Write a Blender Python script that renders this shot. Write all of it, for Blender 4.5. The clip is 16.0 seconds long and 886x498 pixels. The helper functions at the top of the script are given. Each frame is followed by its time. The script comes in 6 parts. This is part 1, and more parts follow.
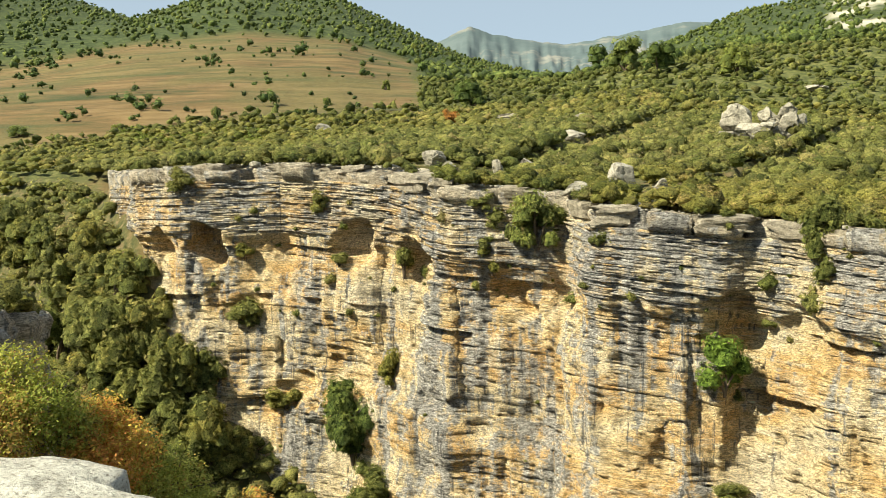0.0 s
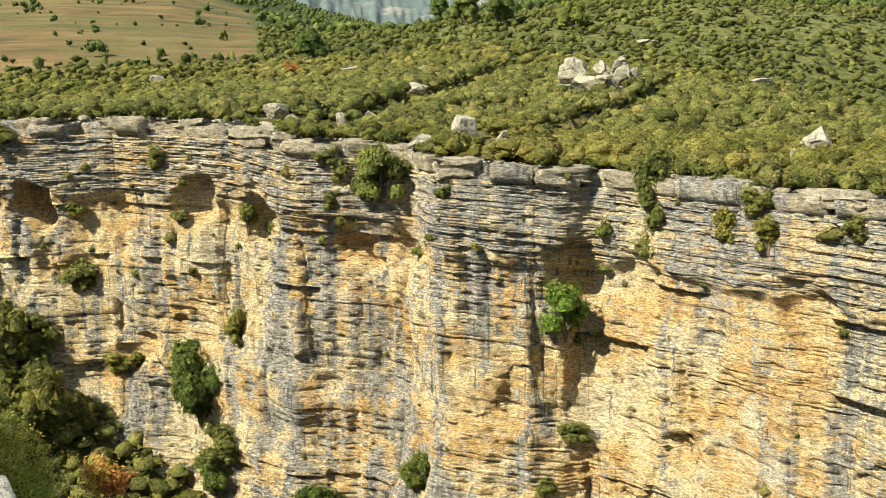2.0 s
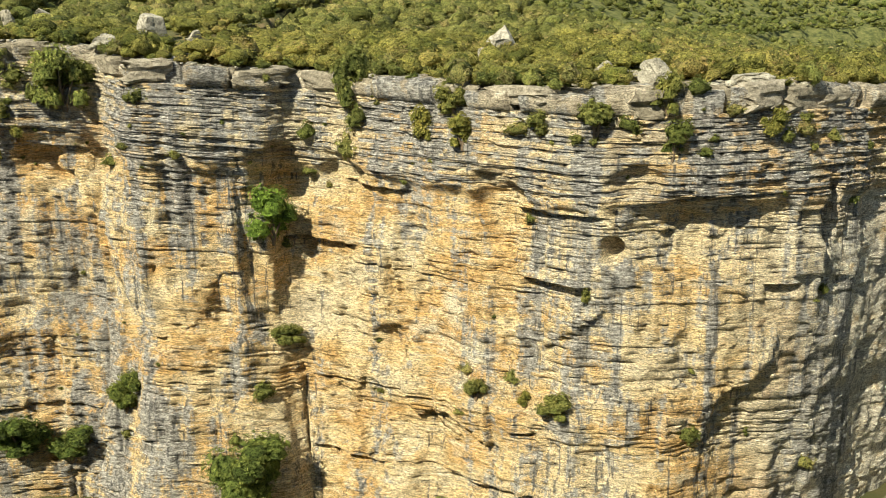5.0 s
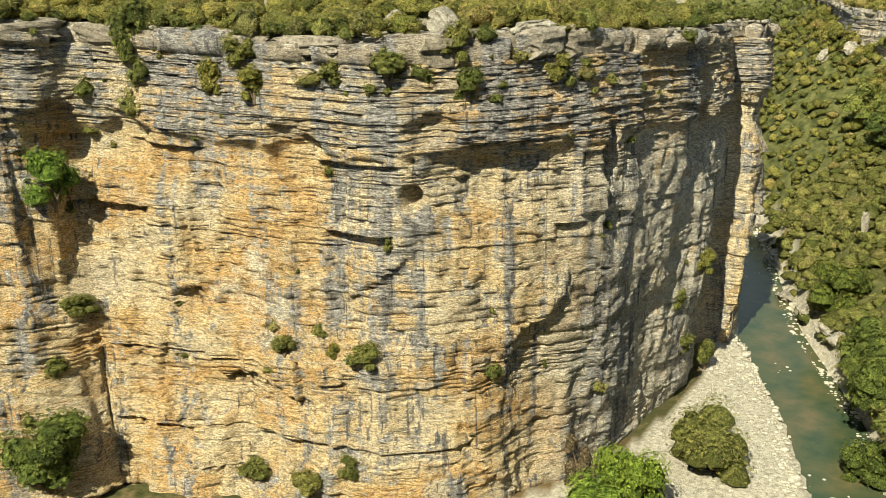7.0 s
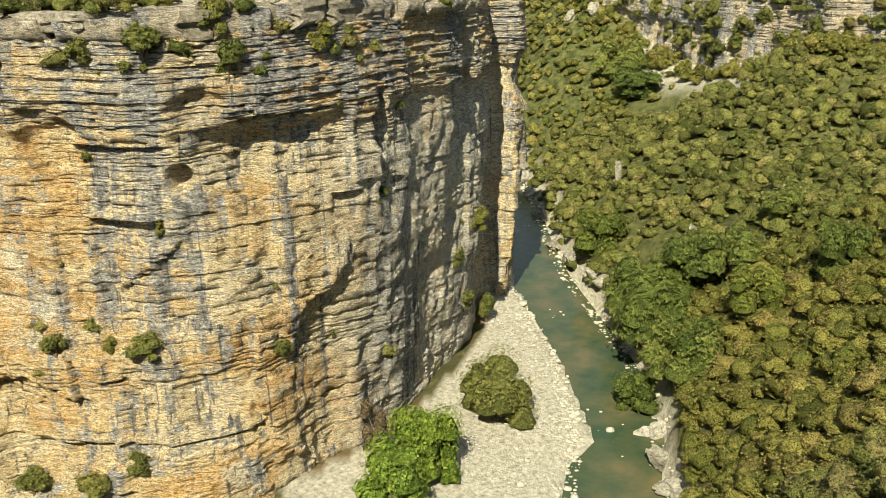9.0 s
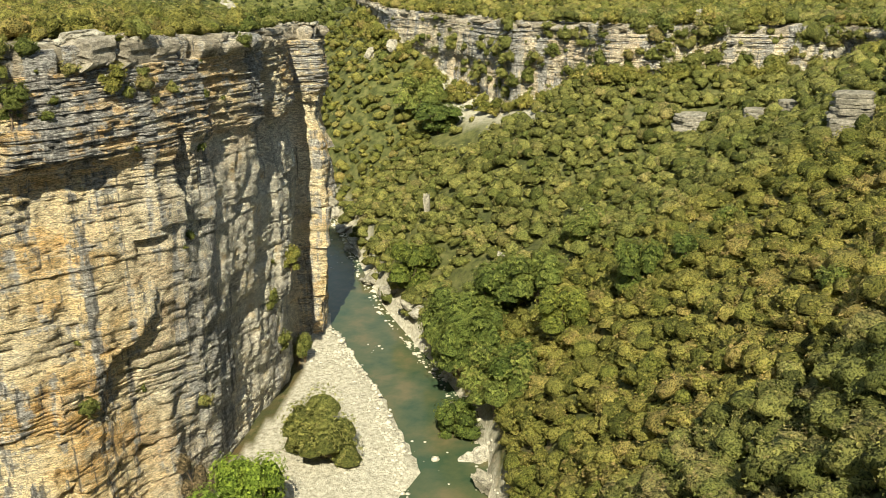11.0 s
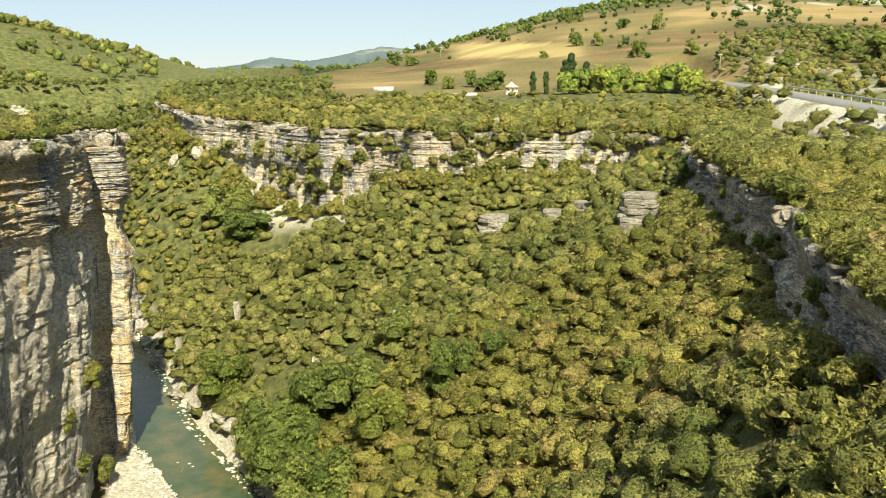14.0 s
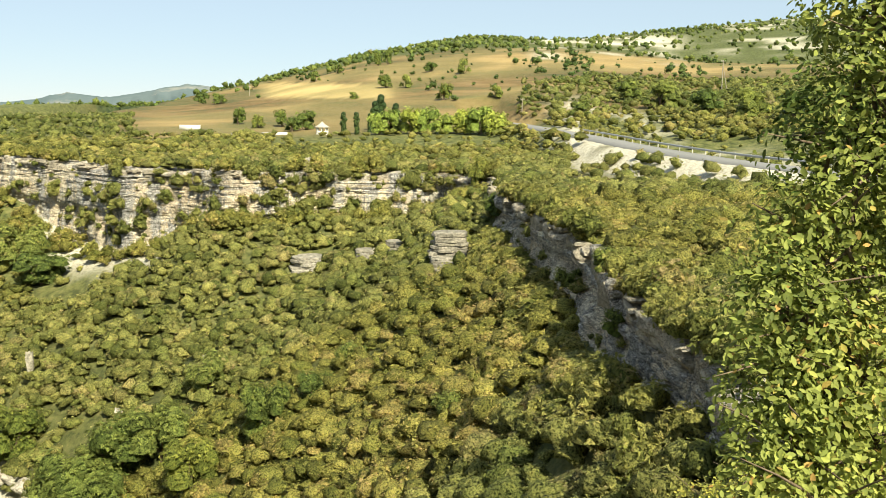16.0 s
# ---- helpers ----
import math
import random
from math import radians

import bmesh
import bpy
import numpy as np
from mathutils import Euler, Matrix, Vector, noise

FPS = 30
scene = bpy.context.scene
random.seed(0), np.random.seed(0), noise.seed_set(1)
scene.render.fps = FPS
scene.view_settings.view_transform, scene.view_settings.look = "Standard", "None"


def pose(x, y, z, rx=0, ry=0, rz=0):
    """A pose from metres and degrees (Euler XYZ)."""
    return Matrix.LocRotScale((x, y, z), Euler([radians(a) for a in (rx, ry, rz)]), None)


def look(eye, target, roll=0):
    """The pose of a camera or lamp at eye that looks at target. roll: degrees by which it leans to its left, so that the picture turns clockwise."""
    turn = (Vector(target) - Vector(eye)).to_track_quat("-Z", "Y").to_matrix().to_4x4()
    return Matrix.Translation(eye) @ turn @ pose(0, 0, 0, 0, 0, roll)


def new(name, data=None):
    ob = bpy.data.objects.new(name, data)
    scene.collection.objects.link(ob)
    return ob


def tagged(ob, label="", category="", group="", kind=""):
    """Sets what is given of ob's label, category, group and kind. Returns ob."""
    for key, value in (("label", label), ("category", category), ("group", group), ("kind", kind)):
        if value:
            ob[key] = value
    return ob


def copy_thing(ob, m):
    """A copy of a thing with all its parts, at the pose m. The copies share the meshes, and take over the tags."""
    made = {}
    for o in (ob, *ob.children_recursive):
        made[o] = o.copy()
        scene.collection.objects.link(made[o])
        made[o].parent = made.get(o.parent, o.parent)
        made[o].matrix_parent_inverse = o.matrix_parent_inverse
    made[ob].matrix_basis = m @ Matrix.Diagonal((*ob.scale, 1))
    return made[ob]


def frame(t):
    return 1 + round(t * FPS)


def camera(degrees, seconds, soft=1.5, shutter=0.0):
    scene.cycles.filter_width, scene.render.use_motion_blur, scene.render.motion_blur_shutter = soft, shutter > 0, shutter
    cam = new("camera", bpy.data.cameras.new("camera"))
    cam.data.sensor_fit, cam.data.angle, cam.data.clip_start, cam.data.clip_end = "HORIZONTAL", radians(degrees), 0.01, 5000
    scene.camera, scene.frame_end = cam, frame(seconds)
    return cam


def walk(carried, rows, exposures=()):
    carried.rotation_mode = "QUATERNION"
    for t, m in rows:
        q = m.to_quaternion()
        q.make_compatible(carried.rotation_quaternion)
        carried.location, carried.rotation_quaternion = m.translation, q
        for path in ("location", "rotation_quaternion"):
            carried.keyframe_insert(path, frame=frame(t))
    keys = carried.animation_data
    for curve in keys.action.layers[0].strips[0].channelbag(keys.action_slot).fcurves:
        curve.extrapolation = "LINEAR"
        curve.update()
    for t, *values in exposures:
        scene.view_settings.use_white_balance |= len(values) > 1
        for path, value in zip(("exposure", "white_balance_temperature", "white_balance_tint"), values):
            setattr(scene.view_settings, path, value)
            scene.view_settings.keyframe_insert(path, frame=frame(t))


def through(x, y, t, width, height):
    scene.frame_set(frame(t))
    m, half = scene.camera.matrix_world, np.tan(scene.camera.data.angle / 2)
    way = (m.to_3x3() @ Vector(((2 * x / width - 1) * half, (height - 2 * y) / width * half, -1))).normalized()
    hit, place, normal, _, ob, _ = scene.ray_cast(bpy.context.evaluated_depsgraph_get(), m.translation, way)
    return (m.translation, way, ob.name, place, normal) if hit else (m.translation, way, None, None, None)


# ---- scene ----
from mathutils.bvhtree import BVHTree

# camera: stands on a rock ledge at the gorge's rim and turns where it is
cam = camera(51.2, 16.0, soft=0.6)
EYE = Vector((0.0, 0.0, 45.0))  # the river's level is z = 0
ROWS = [  # seconds, yaw, pitch, roll in degrees
    (0.0, -0.03, -4.60, 0.90),
    (0.5, -1.74, -5.04, 0.93),
    (1.0, -4.08, -5.75, 1.11),
    (1.5, -6.65, -6.65, 1.28),
    (2.0, -9.60, -7.66, 1.22),
    (2.5, -12.31, -8.68, 1.11),
    (3.0, -15.29, -9.86, 1.14),
    (3.5, -18.11, -10.98, 0.99),
    (4.0, -21.38, -12.23, 0.92),
    (6.5, -37.50, -16.46, 1.21),
    (7.0, -40.65, -17.28, 1.00),
    (7.5, -43.56, -17.90, 0.93),
    (8.0, -47.13, -18.48, 1.07),
    (8.5, -50.95, -19.00, 1.26),
    (9.0, -55.08, -19.45, 1.41),
    (9.5, -58.45, -19.72, 1.39),
    (10.0, -61.80, -19.51, 1.29),
    (12.5, -73.04, -13.99, 0.74),
    (13.0, -74.69, -13.01, 0.69),
    (13.5, -76.48, -12.22, 0.58),
    (14.0, -78.83, -11.23, 0.35),
    (14.5, -81.46, -10.34, 0.16),
    (15.0, -84.48, -9.62, -0.02),
    (15.5, -87.29, -9.18, -0.32),
    (16.0, -90.37, -8.75, -0.70),
]
walk(cam, [(t, pose(EYE.x, EYE.y, EYE.z, 90 + pitch, roll, yaw)) for t, yaw, pitch, roll in ROWS],
     [(0.0, 1.0), (4.0, 0.98), (6.5, 0.70), (8.5, 0.70), (10.0, 0.78), (12.5, 0.95), (14.0, 1.1), (16.0, 1.18)])

# ---- world and sun ----
SUN_FROM = Vector((-0.67, -0.30, 0.70)).normalized()
elev = math.asin(SUN_FROM.z)
azim = math.atan2(SUN_FROM.x, SUN_FROM.y)
world = bpy.data.worlds.new("sky")
scene.world = world
world.use_nodes = True
wn = world.node_tree.nodes
wn.clear()
w_out = wn.new("ShaderNodeOutputWorld")
w_bg = wn.new("ShaderNodeBackground")
w_sky = wn.new("ShaderNodeTexSky")
w_sky.sky_type = "NISHITA"
w_sky.sun_disc = False
w_sky.sun_elevation = elev
w_sky.sun_rotation = azim
w_sky.air_density = 0.8
w_sky.dust_density = 0.0
w_sky.ozone_density = 3.0
w_bg.inputs["Strength"].default_value = 0.067
w_haze = wn.new("ShaderNodeMix")  # thin summer haze over the whole sky
w_haze.data_type = "RGBA"
w_haze.inputs[0].default_value = 0.75
w_haze.inputs[7].default_value = (4.1, 4.95, 5.35, 1.0)
world.node_tree.links.new(w_sky.outputs[0], w_haze.inputs[6])
world.node_tree.links.new(w_haze.outputs[2], w_bg.inputs[0])
world.node_tree.links.new(w_bg.outputs[0], w_out.inputs[0])
sun_data = bpy.data.lights.new("sun", "SUN")
sun_data.energy = 5.0
sun_data.angle = radians(0.5)
sun_data.color = (1.0, 0.935, 0.70)
sun = new("sun", sun_data)
sun.matrix_world = look(SUN_FROM * 200, (0, 0, 0))
scene.view_settings.exposure = 1.03

# ---- small tools ----
rng = np.random.default_rng(7)


@np.errstate(over="ignore")
def hash01(*ints):
    """Repeatable random numbers from whole numbers."""
    h = np.zeros(np.broadcast(*ints).shape, np.uint64)
    for k, v in enumerate(ints):
        h = (h ^ (np.asarray(v).astype(np.int64).astype(np.uint64) + np.uint64(0x9E3779B97F4A7C15 + 977 * k))) * np.uint64(0xBF58476D1CE4E5B9)
        h ^= h >> np.uint64(29)
    h *= np.uint64(0x94D049BB133111EB)
    h ^= h >> np.uint64(32)
    return (h & np.uint64(0xFFFFFF)).astype(float) / float(0xFFFFFF)


def vnoise(x, y, seed=0):
    """Smooth value noise, -1 to 1."""
    x, y = np.broadcast_arrays(np.asarray(x, float), np.asarray(y, float))
    ix, iy = np.floor(x), np.floor(y)
    fx, fy = x - ix, y - iy
    fx, fy = fx * fx * (3 - 2 * fx), fy * fy * (3 - 2 * fy)
    a, b = hash01(ix, iy, seed), hash01(ix + 1, iy, seed)
    c, d = hash01(ix, iy + 1, seed), hash01(ix + 1, iy + 1, seed)
    return 2 * (a * (1 - fx) * (1 - fy) + b * fx * (1 - fy) + c * (1 - fx) * fy + d * fx * fy) - 1


def fbm(x, y, seed=0, octaves=4):
    x, y = np.asarray(x, float), np.asarray(y, float)
    total, amp = 0.0, 1.0
    for k in range(octaves):
        total = total + amp * vnoise(x * 2 ** k, y * 2 ** k, seed + 31 * k)
        amp *= 0.5
    return total / 2


def smooth(a, b, v):
    t = np.clip((v - a) / (b - a), 0, 1)
    return t * t * (3 - 2 * t)


def mesh_from(name, verts, faces, material=None, shade_smooth=False, attrs=None):
    """A mesh from arrays: verts (n, 3), faces (m, 3 or 4)."""
    verts, faces = np.asarray(verts, np.float32), np.asarray(faces, np.int32)
    me = bpy.data.meshes.new(name)
    n = faces.shape[1]
    me.vertices.add(len(verts))
    me.vertices.foreach_set("co", verts.ravel())
    me.loops.add(faces.size)
    me.loops.foreach_set("vertex_index", faces.ravel())
    me.polygons.add(len(faces))
    me.polygons.foreach_set("loop_start", np.arange(0, faces.size, n, dtype=np.int32))
    if shade_smooth:
        me.polygons.foreach_set("use_smooth", np.ones(len(faces), bool))
    for key, values in (attrs or {}).items():
        at = me.attributes.new(key, "FLOAT", "POINT")
        at.data.foreach_set("value", np.asarray(values, np.float32).ravel())
    me.update(calc_edges=True)
    me.validate()
    if material:
        me.materials.append(material)
    return me


def grid_faces(rows, cols, flip=False, wrap=False):
    r = np.arange(rows - 1)[:, None]
    c = np.arange(cols if wrap else cols - 1)[None, :]
    c2 = (c + 1) % cols
    f = np.stack([r * cols + c, r * cols + c2, (r + 1) * cols + c2, (r + 1) * cols + c], -1).reshape(-1, 4)
    return f[:, ::-1] if flip else f


def resample(points, step, soft=0):
    """Points along a polyline at even steps, with soft passes of smoothing."""
    p = np.asarray(points, float)
    s = np.concatenate([[0], np.cumsum(np.hypot(*np.diff(p[:, :2], axis=0).T))])
    u = np.linspace(0, s[-1], max(2, int(s[-1] / step) + 1))
    q = np.stack([np.interp(u, s, p[:, k]) for k in range(p.shape[1])], 1)
    for _ in range(soft):
        q[1:-1] = 0.25 * q[:-2] + 0.5 * q[1:-1] + 0.25 * q[2:]
    return q, u


def line_dist(x, y, line):
    """Signed distance to a polyline (plus on its left side) and the place along it, 0 to 1."""
    best = np.full(x.shape, 1e18)
    sign = np.ones(x.shape)
    place = np.zeros(x.shape)
    s = np.concatenate([[0], np.cumsum(np.hypot(*np.diff(line[:, :2], axis=0).T))])
    for i in range(len(line) - 1):
        (ax, ay), (bx, by) = line[i, :2], line[i + 1, :2]
        dx, dy = bx - ax, by - ay
        L = dx * dx + dy * dy
        t = np.clip(((x - ax) * dx + (y - ay) * dy) / L, 0, 1)
        d = (x - ax - t * dx) ** 2 + (y - ay - t * dy) ** 2
        cross = dx * (y - ay) - dy * (x - ax)
        near = d < best - 1e-9
        best = np.where(near, d, best)
        sign = np.where(near, np.where(cross >= 0, 1.0, -1.0), sign)
        place = np.where(near, s[i] + t * math.sqrt(L), place)
    return np.sqrt(best) * sign, place / s[-1]


# ---- the plan: rims and river, x, y, rim height, wall base height ----
RIM_N = np.array([(-330, 300, 56, 50), (-180, 215, 50, 47), (-95, 172, 47, 46.5), (-62, 150, 46, 45), (-49, 136, 46, 43), (-39.5, 119, 46, 38), (-36.8, 110.5, 46, 33), (-31, 105, 46.2, 26), (-25.4, 103.8, 46.3, 19), (-18, 102, 46.4, 13.5), (-11, 98.6, 46, 9), (-5.5, 95.5, 45.6, 6),
                  (0.8, 90, 44, 4), (7.5, 88.5, 43.5, 3), (11.5, 86.4, 42.8, 3), (12.9, 80.2, 42, 3), (17.6, 77.6, 41.6, 2.5), (23.0, 75.3, 41, 2), (25.3, 75.9, 41, 2),
                  (27.6, 73.9, 40.8, 2), (31.8, 68.5, 40.2, 2), (35.5, 61.5, 39.8, 2), (39.3, 54.2, 39.8, 2), (43.6, 49.6, 40, 2), (48, 47.0, 40, 1.5), (53.5, 46.2, 39.8, 1.2), (60, 46.5, 39.4, 1),
                  (69, 47.8, 39, 0.8), (81, 51.4, 38.6, 0.5), (89, 56.5, 38.3, 0.5), (91.5, 53.8, 38.2, 0.5), (97, 56.3, 38.1, 0.3), (100, 62, 38, 2), (101, 72, 38, 22), (112, 96, 38, 36), (140, 132, 38, 36), (190, 185, 38, 36), (250, 226, 38, 35), (310, 228, 38, 31), (350, 207, 38, 30), (410, 197, 39, 32), (520, 215, 42, 40)], float)
RIM_S = np.array([(-420, 60, 60, 55), (-160, 70, 46, 42), (-70, 74, 40, 30), (-33, 67, 38, 14), (-27, 62, 36, 12), (-22, 48, 38, 16), (-15, 28, 40.5, 30), (-9, 14, 41, 36), (-4.5, 8, 42.6, 37), (-1.6, 4.2, 43.2, 37), (-0.5, 2.2, 43.3, 36), (0.8, 1.4, 43.3, 35), (1.8, 0.4, 43.3, 34), (3, -1.6, 43, 33), (6, -4.5, 41.5, 32), (10, -7, 38.5, 31.5),
                  (15, -9, 36.5, 33), (24, -10.8, 35.2, 32.6), (36, -10.7, 35, 32.2), (50, -9.9, 35, 30.6), (64, -10.6, 35.2, 30.2), (76, -9.8, 35.2, 30.6), (92, -8.0, 35.3, 30.6), (105, -6.8, 35.3, 31.6), (130, -8, 35.0, 33), (146, -1, 34.4, 28.2), (145, 14, 34.4, 27.6), (144.5, 33, 34.4, 27.2),
                  (152, 39.5, 34.2, 24), (157, 54, 34, 18.5), (168, 66, 34, 20.5), (184, 90, 34.5, 30), (225, 121, 36, 34), (290, 152, 38, 36), (380, 154, 39, 37), (520, 167, 42, 41)], float)
RIVER = np.array([(-140, 130, 0), (-70, 105, 0), (-28, 76, 0), (2, 50, 0), (22, 31, 0), (42, 21, 0), (54, 23.6, 0), (62, 26.6, 0), (68.6, 29.3, 0), (75.2, 34.0, 0), (82.4, 39.4, 0), (90, 46.6, 0), (100, 56, 0), (112, 65.5, 0), (127, 76, 0), (144, 90, 0), (170, 118, 0), (205, 158, 0), (255, 190, 0), (320, 188, 0), (390, 172, 0), (520, 185, 0)], float)
ROAD = np.array([(330, -14, 40.9), (250, -22, 40.4), (188, -26, 40.0), (167.5, -29.2, 39.5), (146.5, -32, 38.95), (133.5, -34.8, 38.6), (122.5, -37.2, 38.4), (113.3, -39.4, 38.35), (105, -41.8, 38.3), (88, -47, 38.2), (40, -62, 38.5)], float)

# the heights of the land behind the rims, by compass bearing: angle above the eye at three distances
BEARING = np.array([-180, -125, -112, -106, -97, -92, -86, -80, -74, -69, -65, -60, -56, -51, -40, -25, -18, -12, -7, -1, 6, 12, 18, 26, 40, 179.9])
NEAR_D = np.array([150, 150, 150, 170, 215, 260, 280, 290, 300, 330, 380, 330, 330, 330, 330, 340, 340, 340, 340, 300, 260, 230, 220, 220, 220, 150])
NEAR_E = np.array([3, 0, -2.2, -1.9, -1.3, -1.2, -1.3, -1.4, -1.4, -1.2, -1.0, 0.3, 1.6, 2.6, 4.5, 6.6, 6.6, 6.1, 5.4, 4.8, 4.0, 3.0, 2.4, 2.0, 2, 3.0])
MID_E = np.array([4, 3, 2.6, 2.6, 3.4, 3.3, 2.6, 1.2, 0.2, -0.2, -0.4, 0.9, 2.0, 3.0, 5, 7.6, 7.4, 6.2, 5.6, 6.4, 8.2, 8.4, 7.8, 6.0, 5, 4])
FAR_E = np.array([4, 5, 5.3, 4.8, 4.0, 4.2, 3.1, 1.7, -0.1, -0.5, -0.7, 0.7, 2.2, 3.5, 6, 10.0, 9.2, 6.8, 5.6, 7.4, 10.8, 11.4, 9.2, 11.5, 9, 5])


def ground_parts(x, y):
    dn, pn = line_dist(x, y, RIM_N)
    ds, ps = line_dist(x, y, RIM_S)
    dr, pr = line_dist(x, y, RIVER)
    return dn, pn, -ds, ps, dr, pr


def along(line, place, col):
    s = np.concatenate([[0], np.cumsum(np.hypot(*np.diff(line[:, :2], axis=0).T))])
    return np.interp(place, s / s[-1], line[:, col])


def ground_z(x, y, rough=True, caps=False):
    x, y = np.asarray(x, float), np.asarray(y, float)
    dn, pn, ds, ps, dr, pr = ground_parts(x, y)
    az = np.degrees(np.arctan2(-x, y))
    D = np.hypot(x, y) + 1e-6
    d1 = np.interp(az, BEARING, NEAR_D)
    z1 = 45 + d1 * np.tan(np.radians(np.interp(az, BEARING, NEAR_E)))
    z2 = 45 + 700 * np.tan(np.radians(np.interp(az, BEARING, MID_E)))
    z3 = 45 + 1400 * np.tan(np.radians(np.interp(az, BEARING, FAR_E)))
    zfar = np.where(D < 700, z1 + (z2 - z1) * np.clip((D - d1) / (700 - d1), 0, 1), z2 + (z3 - z2) * np.clip((D - 700) / 700, 0, 1))
    zfar = np.where(D > 1400, z3 - (D - 1400) * 0.09, zfar)
    zfar = np.maximum(zfar, -150)

    def plateau(d, rim):
        f = d / (d + np.maximum(d1 - D, 0) + 1e-6)
        low = rim + (z1 - rim) * f ** 1.15
        high = np.where(D > d1, zfar, low)
        ease = smooth(0, 90, d) * smooth(150, 260, D) + 1 - smooth(150, 260, D)
        return rim + (high - rim) * ease

    inset = 4.4 * smooth(14, 24, D)  # the sheet steps down inside the rock walls
    zn = plateau(np.maximum(dn - 1.0, 0), along(RIM_N, pn, 2))
    zs = plateau(np.maximum(ds - 0.6, 0), along(RIM_S, ps, 2))
    # the gorge: a slope from each wall's foot down to the river bed
    north = dr > 0
    wall = np.where(north, np.maximum(-dn, 0), np.maximum(-ds, 0))
    foot = np.where(north, along(RIM_N, pn, 3), along(RIM_S, ps, 3))
    off = np.maximum(np.abs(dr) - np.interp(x, [56, 62, 68, 75, 82, 90, 100, 112], [4.4, 4.2, 1.7, 2.3, 2.6, 2.7, 3.5, 3.6]) - np.where(dr < 0, np.interp(x, [50, 62, 80, 110], [0.0, 0.8, 2.4, 2.0]) + 0.9 * vnoise(x / 4, y / 4, 6), 0), 0)
    f = off / (off + wall + 1e-6)
    zg = foot * f ** np.where(north, 1.1, np.interp(x, [20, 60, 122], [0.8, 0.72, 0.75]))
    bump = 0.0
    if rough:
        bump = 1.1 * fbm(x / 14, y / 14, 3) + 0.25 * fbm(x / 2.5, y / 2.5, 5)
        zg = zg + bump * smooth(0.5, 6, zg) * smooth(0, 3, wall)
        zg = zg + smooth(0.0, 1.2, off) * 0.35 + 0.05 * fbm(x / 1.2, y / 1.2, 8) - 0.9 * smooth(1.2, 0, off) * 0.6
        far = smooth(1.0, 12, np.maximum(dn, ds))
        zn = zn + bump * far * 0.8 + 9 * fbm(x / 260, y / 260, 11) * smooth(350, 700, D)
        zs = zs + bump * far * 0.6 + 9 * fbm(x / 260, y / 260, 11) * smooth(350, 700, D)
    rd, rp = line_dist(x, y, ROAD)
    zroad = along(ROAD, rp, 2)
    zs = zs - 2.6 * smooth(5, 13, rd) * smooth(50, 22, rd) * smooth(60, 90, x) * smooth(210, 170, x)
    flat = smooth(9, 4.0, np.abs(rd))
    zs = zs * (1 - flat) + zroad * flat
    if caps:
        inset = inset * 0
    return np.where(dn > inset, zn, np.where(ds > inset, zs, zg))


# ---- materials ----
def material(name):
    m = bpy.data.materials.new(name)
    m.use_nodes = True
    nt = m.node_tree
    nt.nodes.clear()
    out = nt.nodes.new("ShaderNodeOutputMaterial")
    b = nt.nodes.new("ShaderNodeBsdfPrincipled")
    nt.links.new(b.outputs[0], out.inputs[0])
    b.inputs["Roughness"].default_value = 0.9
    b.inputs["Specular IOR Level"].default_value = 0.2
    return m, nt, b


def node(nt, kind, **inputs):
    n = nt.nodes.new(kind)
    for key, v in inputs.items():
        n.inputs[key.replace("_", " ")].default_value = v
    return n


def ramp(nt, source, stops):
    r = nt.nodes.new("ShaderNodeValToRGB")
    el = r.color_ramp.elements
    while len(el) < len(stops):
        el.new(0.5)
    for e, (p, c) in zip(el, stops):
        e.position = p
        e.color = (*c, 1) if len(c) == 3 else c
    nt.links.new(source, r.inputs[0])
    return r.outputs[0]


def mix(nt, fac, a, b, mode="MIX"):
    n = nt.nodes.new("ShaderNodeMix")
    n.data_type, n.blend_type = "RGBA", mode
    for sock, v in ((n.inputs[0], fac), (n.inputs[6], a), (n.inputs[7], b)):
        if hasattr(v, "links"):
            nt.links.new(v, sock)
        else:
            sock.default_value = v if isinstance(v, (int, float)) else (*v, 1)
    return n.outputs[2]


def noise_at(nt, scale, stretch=(1, 1, 1), detail=4, rough=0.6, distort=0.0):
    co = nt.nodes.new("ShaderNodeNewGeometry")
    mp = nt.nodes.new("ShaderNodeMapping")
    mp.inputs["Scale"].default_value = stretch
    nt.links.new(co.outputs["Position"], mp.inputs[0])
    n = node(nt, "ShaderNodeTexNoise", Scale=scale, Detail=detail, Roughness=rough, Distortion=distort)
    nt.links.new(mp.outputs[0], n.inputs["Vector"])
    return n.outputs["Fac"]


def attribute(nt, name):
    a = nt.nodes.new("ShaderNodeAttribute")
    a.attribute_name = name
    return a.outputs["Fac"]


def math_node(nt, op, a, b=0.0, c=0.0):
    n = nt.nodes.new("ShaderNodeMath")
    n.operation = op
    for sock, v in zip(n.inputs, (a, b, c)):
        if hasattr(v, "links"):
            nt.links.new(v, sock)
        else:
            sock.default_value = v
    return n.outputs[0]


def bump(nt, b, height, strength=0.4, distance=0.1):
    n = node(nt, "ShaderNodeBump", Strength=strength, Distance=distance)
    nt.links.new(height, n.inputs["Height"])
    nt.links.new(n.outputs[0], b.inputs["Normal"])


